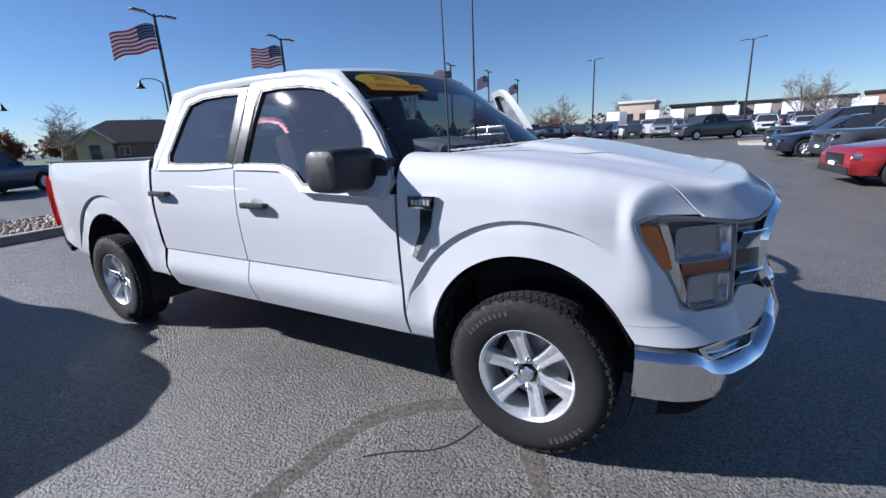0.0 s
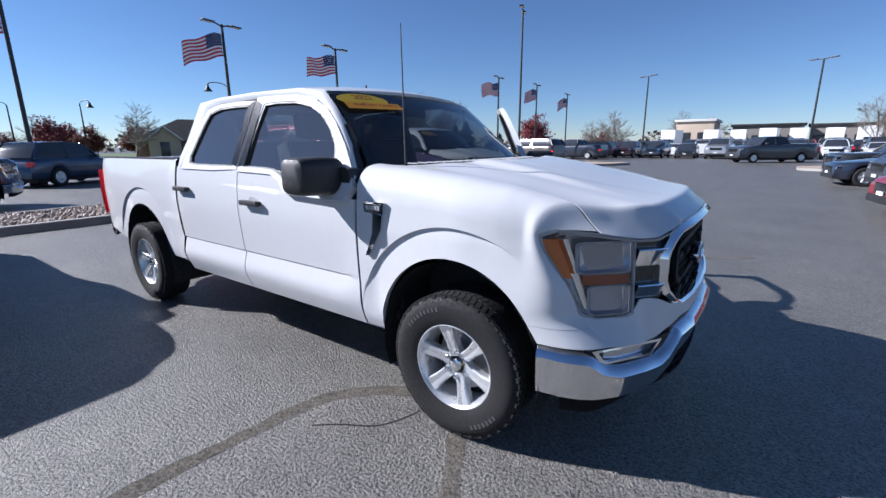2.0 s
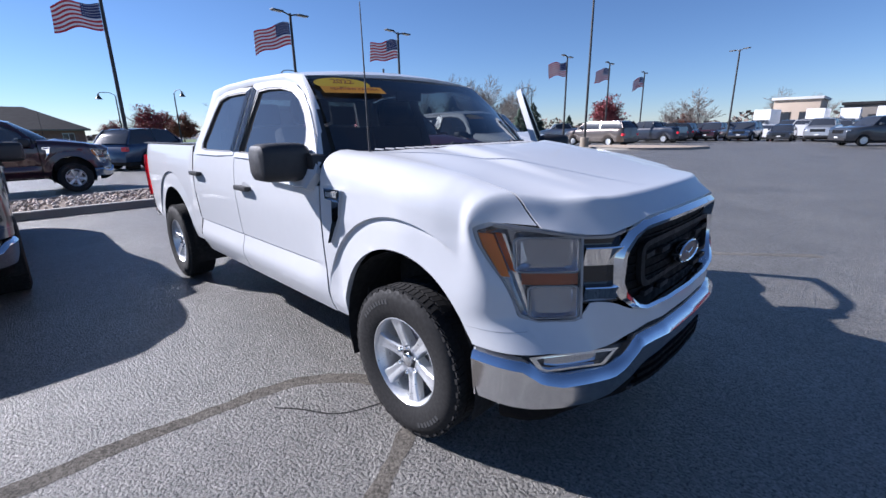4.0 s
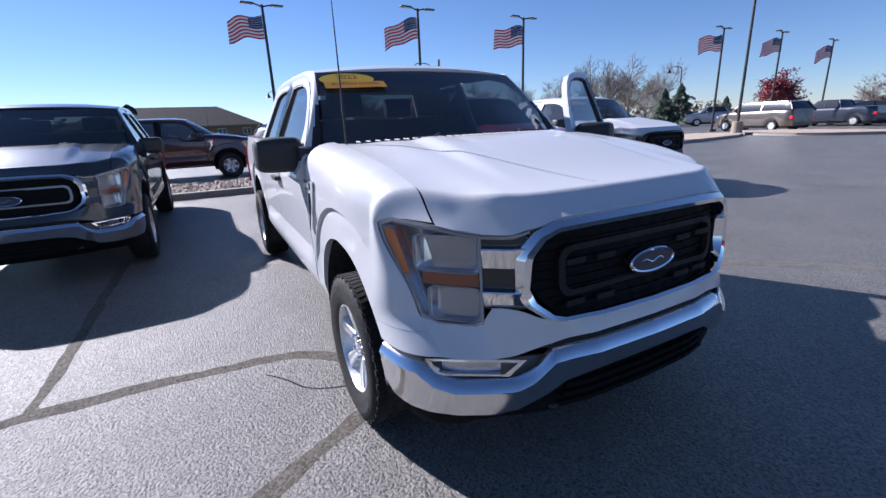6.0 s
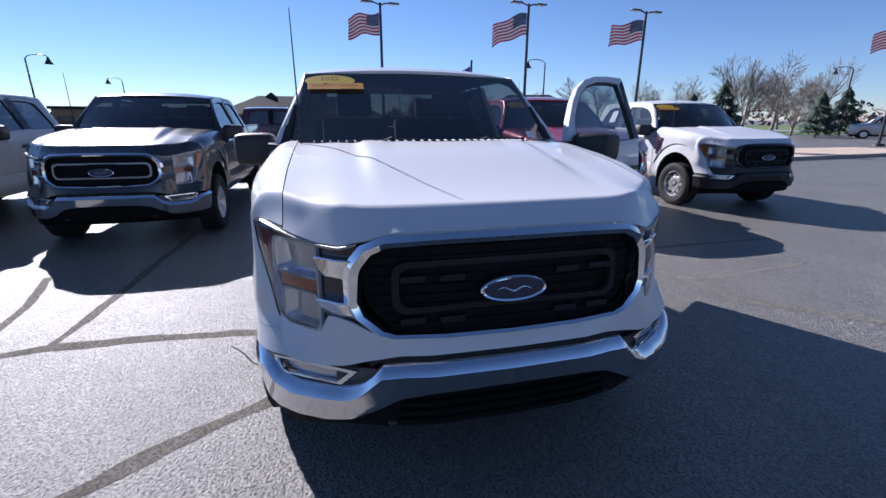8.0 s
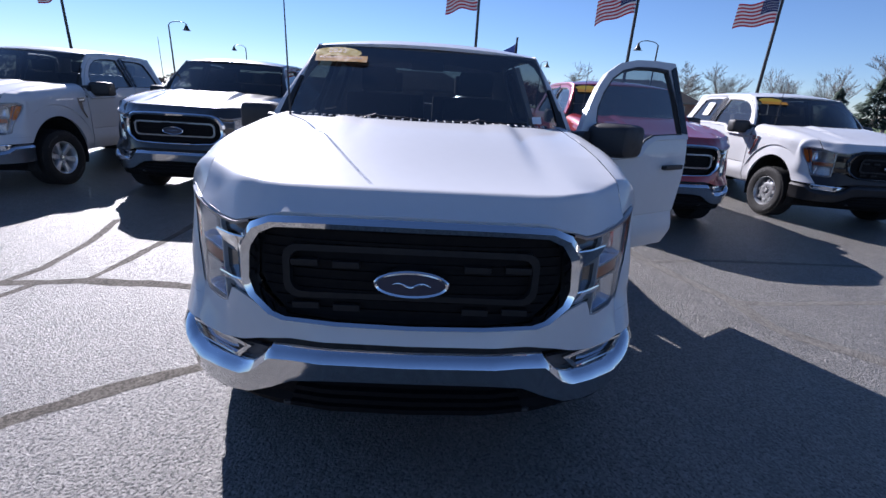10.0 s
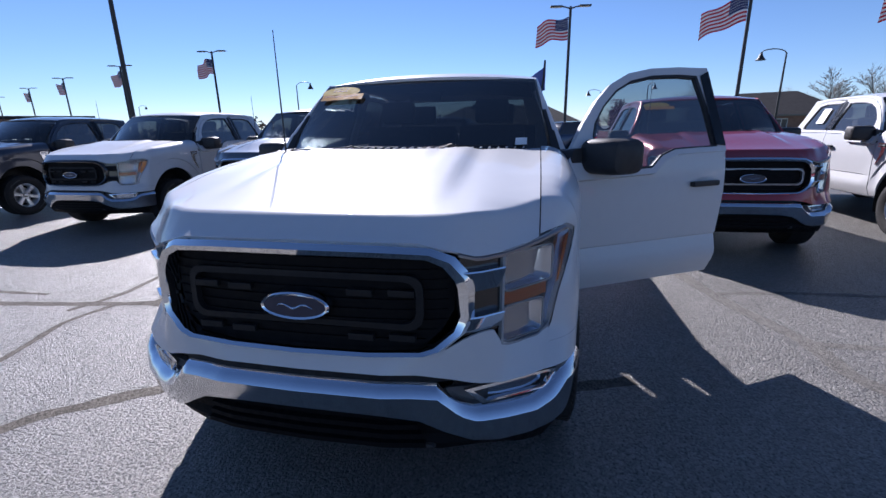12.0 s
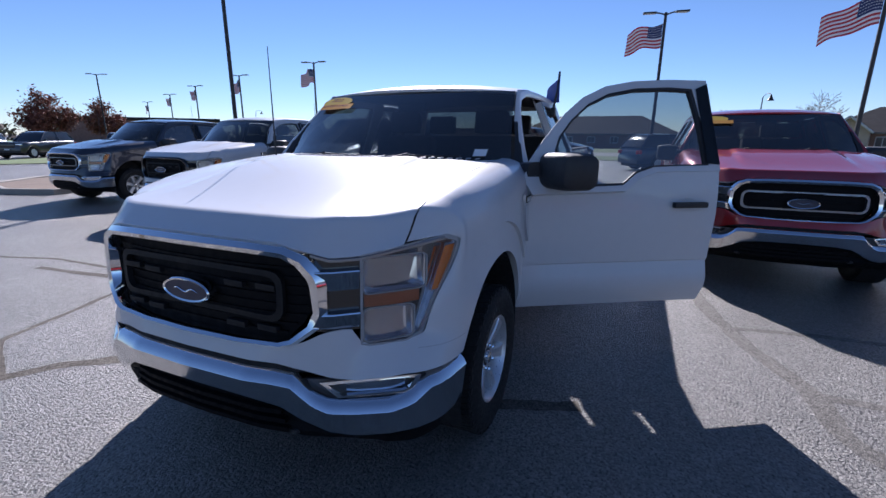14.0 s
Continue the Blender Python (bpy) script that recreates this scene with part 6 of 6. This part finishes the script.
# ---- buildings ----
def hip_house(x, y, w, d, eave, ridge_h, ridge_w, turn, label, gable=None, cupola=False):
    """A low brick house with a hipped roof, windows and a door; its front faces +x."""
    g = ground_z(x, y)
    house = tagged(new("house"), label, "house")
    part("wall", boxed((-d / 2, -w / 2, 0), (d / 2, w / 2, eave), 0.02), BRICK, house, "brown brick walls")
    bm = bmesh.new()
    o = 0.6
    base = [(-d / 2 - o, -w / 2 - o), (d / 2 + o, -w / 2 - o), (d / 2 + o, w / 2 + o), (-d / 2 - o, w / 2 + o)]
    lo = [bm.verts.new((a, b, eave - 0.15)) for a, b in base]
    hi0, hi1 = bm.verts.new((0, -ridge_w / 2, ridge_h)), bm.verts.new((0, ridge_w / 2, ridge_h))
    for f in ((lo[0], lo[1], hi0), (lo[1], lo[2], hi1, hi0), (lo[2], lo[3], hi1), (lo[3], lo[0], hi0, hi1), tuple(reversed(lo))):
        bm.faces.new(f)
    roof = part("roof", bm, ROOF, house, "dark hipped shingle roof")
    part("eave_board", boxed((-d / 2 - o, -w / 2 - o, eave - 0.35), (d / 2 + o, w / 2 + o, eave - 0.16), 0.02), TRIMBOARD, house)
    n = max(3, int(w / 3.2))
    for k in range(n):
        yy = -w / 2 + w * (k + 0.5) / n
        if gable is not None and abs(yy - gable) < 1.9:
            continue
        win = part("window", boxed((d / 2 - 0.05, yy - 0.6, 0.8), (d / 2 + 0.05, yy + 0.6, eave - 0.6), 0.02), PALE, house, "white framed window")
        for q in (-0.28, 0.28):
            part("pane", boxed((d / 2 + 0.04, yy + q - 0.24, 0.9), (d / 2 + 0.06, yy + q + 0.24, eave - 0.7), 0.0), WINDOW, win)
    if gable is not None:
        bm = bmesh.new()
        hw, gh = 1.7, eave + 1.35
        outline = [(gable - hw, 0), (gable + hw, 0), (gable + hw, eave - 0.1), (gable, gh - 0.1), (gable - hw, eave - 0.1)]
        prism(bm, outline, 1.6, Matrix(((0, 0, 1, d / 2), (1, 0, 0, 0), (0, 1, 0, 0), (0, 0, 0, 1))))
        porch = part("porch", bm, STUCCO, house, "tan gabled porch")
        for s in (1, -1):
            bm = bmesh.new()
            a, b = Vector((0, gable + s * (hw + 0.3), eave - 0.25)), Vector((0, gable, gh + 0.1))
            grid(bm, [[Vector((d / 2 - 2.5, a.y, a.z)), Vector((d / 2 - 2.5, b.y, b.z))], [Vector((d / 2 + 2.0, a.y, a.z)), Vector((d / 2 + 2.0, b.y, b.z))]])
            bmesh.ops.solidify(bm, geom=bm.faces[:], thickness=0.15)
            part("porch_roof", bm, ROOF, porch)
            part("barge_board", tube(bmesh.new(), [(d / 2 + 2.02, a.y, a.z), (d / 2 + 2.02, b.y, b.z)], 0.12, 6), PALE, porch, "white barge board")
        part("door", boxed((d / 2 + 1.55, gable - 0.5, 0), (d / 2 + 1.65, gable + 0.5, 2.1), 0.02), WINDOW, porch)
    if cupola:
        c = bmesh.new()
        prism(c, [(-1.1, 0.0), (1.1, 0.0), (0.45, 0.55), (0.0, 0.85), (-0.45, 0.55)], 1.2, Matrix(((0, 0, 1, -0.6), (1, 0, 0, 2.1 - ridge_w / 2), (0, 1, 0, ridge_h - 0.3), (0, 0, 0, 1))))
        part("cupola", c, ROOF, house)
    house.matrix_basis = pose(x, y, g, 0, 0, turn)
    return house


hip_house(-80, -5.2, 24.0, 14, 2.4, 5.2, 14.0, 0, "low brick house with broad dark hipped roof", cupola=True)
hip_house(-63.5, 29.0, 15.0, 11, 2.5, 5.15, 6.0, -24, "brick house with hipped roof and tan gabled porch", gable=-4.6)


def shed(x, y, w, d, h, turn, wall, label, bays):
    """A long flat-roofed commercial building with a dark fascia and bays."""
    g = ground_z(x, y)
    b = tagged(new("commercial_building"), label, "building")
    part("wall", boxed((-d / 2, -w / 2, 0), (d / 2, w / 2, h), 0.03), wall, b)
    part("roof", boxed((-d / 2 - 0.4, -w / 2 - 0.4, h), (d / 2 + 0.4, w / 2 + 0.4, h + 0.5), 0.04), ROOF if wall is not STUCCO else PALE, b)
    for k in range(bays):
        yy = -w / 2 + w * (k + 0.5) / bays
        win = part("window", boxed((-d / 2 - 0.06, yy - w / bays * 0.32, 0.6), (-d / 2 + 0.02, yy + w / bays * 0.32, h * 0.62), 0.02), PLASTIC, b)
        part("pane", boxed((-d / 2 - 0.08, yy - w / bays * 0.28, 0.8), (-d / 2 - 0.05, yy + w / bays * 0.28, h * 0.58), 0.0), WINDOW, win)
    b.matrix_basis = pose(x, y, g, 0, 0, turn)


x, y, z = polar(97.0, 118)
shed(x, y, 7.3, 12, 6.0, 90, STUCCO, "tan flat-roofed building with pale cornice", 2)
x, y, z = polar(90.7, 126)
shed(x, y, 12.6, 14, 4.9, 90, TRIMBOARD, "long grey-brown commercial building with dark roof band", 4)
x, y, z = polar(82.8, 128)
shed(x, y, 19.4, 14, 4.7, 86, TRIMBOARD, "long grey-brown commercial building with dark roof band", 6)
x, y, z = polar(73.0, 128)
shed(x, y, 19.4, 14, 5.0, 76, BRICK, "long brick commercial building with dark roof band", 6)
x, y, z = polar(-124.2, 105)
shed(x, y, 25, 14, 4.2, 50, BRICK, "low brick building past the lot", 7)
x, y, z = polar(-160.8, 110)
shed(x, y, 27, 14, 3.1, 195, BRICK, "low brick building across the road", 8)


# ---- trees ----
def limbs(rnd, height, spread, levels, first_limb=0.3, twig=0.016):
    """Tapered trunk and forking limbs as one mesh; also the tips."""
    bm, tips = bmesh.new(), []
    def grow(p, d, length, r, level):
        pts, q = [p], p
        dd = d.copy()
        for i in range(3):
            dd = (dd + Vector((rnd.uniform(-1, 1), rnd.uniform(-1, 1), rnd.uniform(-0.3, 0.6))) * 0.14).normalized()
            q = q + dd * length / 3
            pts.append(q)
        r1 = max(twig, r * 0.6)
        tube(bm, pts, [r, r * 0.87, r * 0.74, r1], 6 if level < 2 else 3, False)
        if level >= levels:
            tips.append(q)
            return
        for k in range(3 if level else 5):
            at = pts[rnd.choice((1, 2, 3))] if level else pts[0] + (pts[3] - pts[0]) * rnd.uniform(first_limb, 1.0)
            az, tilt = rnd.uniform(0, 6.28), rnd.uniform(0.45, 0.95) * spread
            side = Vector((math.cos(az), math.sin(az), 0))
            nd = (dd * math.cos(tilt) + side * math.sin(tilt) + Vector((0, 0, 0.12))).normalized()
            grow(at, nd, length * rnd.uniform(0.58, 0.78), r1 * rnd.uniform(0.6, 0.8), level + 1)
        grow(q, dd, length * 0.7, r1 * 0.9, level + 1)
    grow(Vector((0, 0, 0)), Vector((0, 0, 1)), height * 0.42, height * 0.028, 0)
    top = max(v.co.z for v in bm.verts)
    k = height / top
    for v in bm.verts:
        v.co *= k
    return bm, [t * k for t in tips]


def leaves(rnd, tips, per, size, fuzz):
    bm = bmesh.new()
    for t in tips:
        for _ in range(per):
            c = t + Vector((rnd.gauss(0, fuzz), rnd.gauss(0, fuzz), rnd.gauss(0, fuzz * 0.8)))
            m = Euler((rnd.uniform(-1, 1), rnd.uniform(-1, 1), rnd.random() * 6.3)).to_matrix()
            s = size * rnd.uniform(0.6, 1.3)
            vs = [bm.verts.new(c + m @ Vector(p) * s) for p in ((-0.5, 0, 0), (0, -0.3, 0.06), (0.6, 0, 0), (0, 0.3, 0.06))]
            bm.faces.new(vs)
    return bm


def bare_tree(seed, height, spread=1.0, label="leafless deciduous tree with fine branches"):
    tree = tagged(new("bare_tree"), label, "tree", "bare trees")
    bm, tips = limbs(random.Random(seed), height, spread, 5)
    part("trunk", bm, BARK, tree, sharp=2)
    return tree


def leafy_tree(seed, height, mat, label, per=10, spread=1.1):
    tree = tagged(new("autumn_tree"), label, "tree", "autumn trees")
    bm, tips = limbs(random.Random(seed), height, spread, 3, 0.35)
    part("trunk", bm, BARK, tree, sharp=2)
    part("crown", leaves(random.Random(seed + 1), tips, per, height * 0.052, height * 0.06), mat, tree, sharp=2)
    return tree


def spruce(seed, height):
    rnd = random.Random(seed)
    tree = tagged(new("evergreen_tree"), "dense young dark green spruce", "tree", "evergreens")
    part("trunk", tube(bmesh.new(), [(0, 0, 0), (0, 0, height)], [0.09, 0.01], 8), BARK, tree)
    bm = bmesh.new()
    for k in range(2000):
        u = rnd.random() ** 0.75
        z = height * (0.06 + 0.94 * u)
        r = height * 0.40 * (1 - u) ** 0.85 * (1 + 0.22 * math.sin(z * 9 + rnd.random()))
        a = rnd.random() * 6.283
        rr = r * rnd.uniform(0.55, 1.05)
        c = Vector((rr * math.cos(a), rr * math.sin(a), z))
        out = Vector((math.cos(a), math.sin(a), -0.35 + rnd.uniform(-0.2, 0.3)))
        side = Vector((-math.sin(a), math.cos(a), 0))
        s = height * 0.06 * (1.15 - 0.7 * u)
        vs = [bm.verts.new(c + q) for q in (-out * s * 0.6 - side * s * 0.3, out * s, -out * s * 0.6 + side * s * 0.3, -out * s * 0.3 + Vector((0, 0, s * 0.35)))]
        bm.faces.new((vs[0], vs[1], vs[3]))
        bm.faces.new((vs[1], vs[2], vs[3]))
    part("crown", bm, NEEDLES, tree, sharp=2)
    return tree


def stand(tree, az, dist, turn=0, scale=1.0):
    x, y, z = polar(az, dist)
    tree.matrix_basis = pose(x, y, z, 0, 0, turn) @ Matrix.Diagonal((scale, scale, scale, 1))
    return tree


def again(tree, az, dist, turn, scale):
    x, y, z = polar(az, dist)
    return copy_thing(tree, pose(x, y, z, 0, 0, turn) @ Matrix.Diagonal((scale, scale, scale, 1)))


oak = stand(bare_tree(11, 8.0, 0.95), 142.3, 84, 20, 1.04)
ash = stand(bare_tree(23, 7.4, 0.55, "slender leafless tree with upright branches"), 132.4, 62, 0, 1.12)
elm = stand(bare_tree(37, 4.9, 1.25, "broad spreading leafless tree"), 128.0, 58, 40, 1.21)
for tree, az, dist, turn, scale in ((oak, 147.2, 83, 80, 1.04), (oak, 137.8, 84, 150, 1.02), (elm, 150.7, 80, 10, 1.45), (elm, 162.2, 61, 120, 1.10), (elm, 105.7, 67, 200, 1.08), (oak, 82.3, 62, 60, 0.75), (elm, 80.2, 61, 160, 1.03), (elm, 99.0, 128, 90, 1.65), (oak, 95.5, 135, 10, 1.02), (elm, 71.9, 100, 30, 1.65), (elm, 108.3, 74, 250, 0.87), (oak, 153.7, 84, 40, 0.80), (elm, 169.9, 72, 70, 0.89), (elm, 129.5, 94, 270, 1.55), (oak, 133.6, 79, 95, 1.28), (oak, 126.0, 80, 195, 1.14), (elm, 129.9, 84, 140, 1.9)):
    again(tree, az, dist, turn, scale)
maple = stand(leafy_tree(5, 4.6, LEAF_RED, "broad maroon-leaved ornamental tree", 60, 1.5), 169.1, 59, 0, 0.93)
again(maple, 115.4, 70, 90, 1.3)
again(maple, 171.9, 62, 200, 0.67)
beech = stand(leafy_tree(8, 7.0, LEAF_BROWN, "russet-leaved autumn tree with round crown", 80, 1.3), -116.3, 73, 0, 0.93)
again(beech, -120.6, 79, 60, 0.93)
again(beech, 165.6, 73, 120, 0.62)
again(beech, 161.6, 78, 250, 0.66)
again(beech, 167.0, 77, 20, 0.63)
again(beech, 107.1, 76, 20, 0.51)
fir = stand(spruce(3, 3.3), 126.0, 53, 0, 1.18)
again(fir, 124.4, 62, 50, 1.22)
again(fir, 134.4, 73, 90, 1.71)
again(fir, 137.3, 76, 130, 1.33)
again(fir, 120.0, 64, 10, 0.79)

# woods on the horizon, as stuff
rnd = random.Random(21)
bm = bmesh.new()
for k in range(9000):
    az = rnd.uniform(60, 262)
    dist = rnd.uniform(150, 185)
    x, y, z = polar(az, dist)
    hump = 3.2 + 1.6 * math.sin(az * 0.21) + 1.2 * math.sin(az * 0.83) + 0.8 * math.sin(az * 2.3)
    h = z + hump * rnd.random() ** 0.8
    m = Euler((rnd.uniform(-1, 1), rnd.uniform(-1, 1), rnd.random() * 6.3)).to_matrix()
    s = rnd.uniform(0.5, 1.1)
    bm.faces.new([bm.verts.new(Vector((x, y, h)) + m @ Vector(p) * s) for p in ((-0.8, 0, 0), (0, -0.6, 0.1), (0.9, 0, 0), (0, 0.6, 0.1))])
tagged(part("far_woods", bm, WOODS, sharp=2), "bare brown woods along the horizon", "woods", kind="stuff")


# ---- the row of pickups beside the white one ----
pickup("pickup_truck", "black crew-cab pickup with chrome barred grille", BLACK, (-4.45, -3.23), grille_style="bars")
pickup("pickup_truck", "white crew-cab pickup with dark grille and chrome bumper", WHITE, (-4.2, -6.2), grille_style="inner", trim=GLOSSBLACK)
pickup("pickup_truck", "dark navy crew-cab pickup with chrome grille", NAVY, (-4.58, -10.05), grille_style="bars")
sticker(pickup("pickup_truck", "red crew-cab pickup with chrome barred grille", RED, (-4.06, 3.1), grille_style="bars"), False)
work_truck = pickup("pickup_truck", "white work pickup with black bumper and steel wheels", WHITE, (-4.57, 6.48), grille_style="inner", trim=GLOSSBLACK, bumper=PLASTIC, wheels="steel")
sticker(work_truck, False)
sheet_bm = bmesh.new()
grid(sheet_bm, [[Vector((x, -up_y(z) - 0.004, z)) for x in (-2.30, -2.10)] for z in (1.47, 1.71)])
part("window_sheet", sheet_bm, PAPER, work_truck, "white paper price sheet on the rear window")
pickup("pickup_truck", "maroon crew-cab pickup parked across the rock strip", MAROON, (-15.0, -0.75), 90, grille_style="bars", group="cars behind the rock strip")
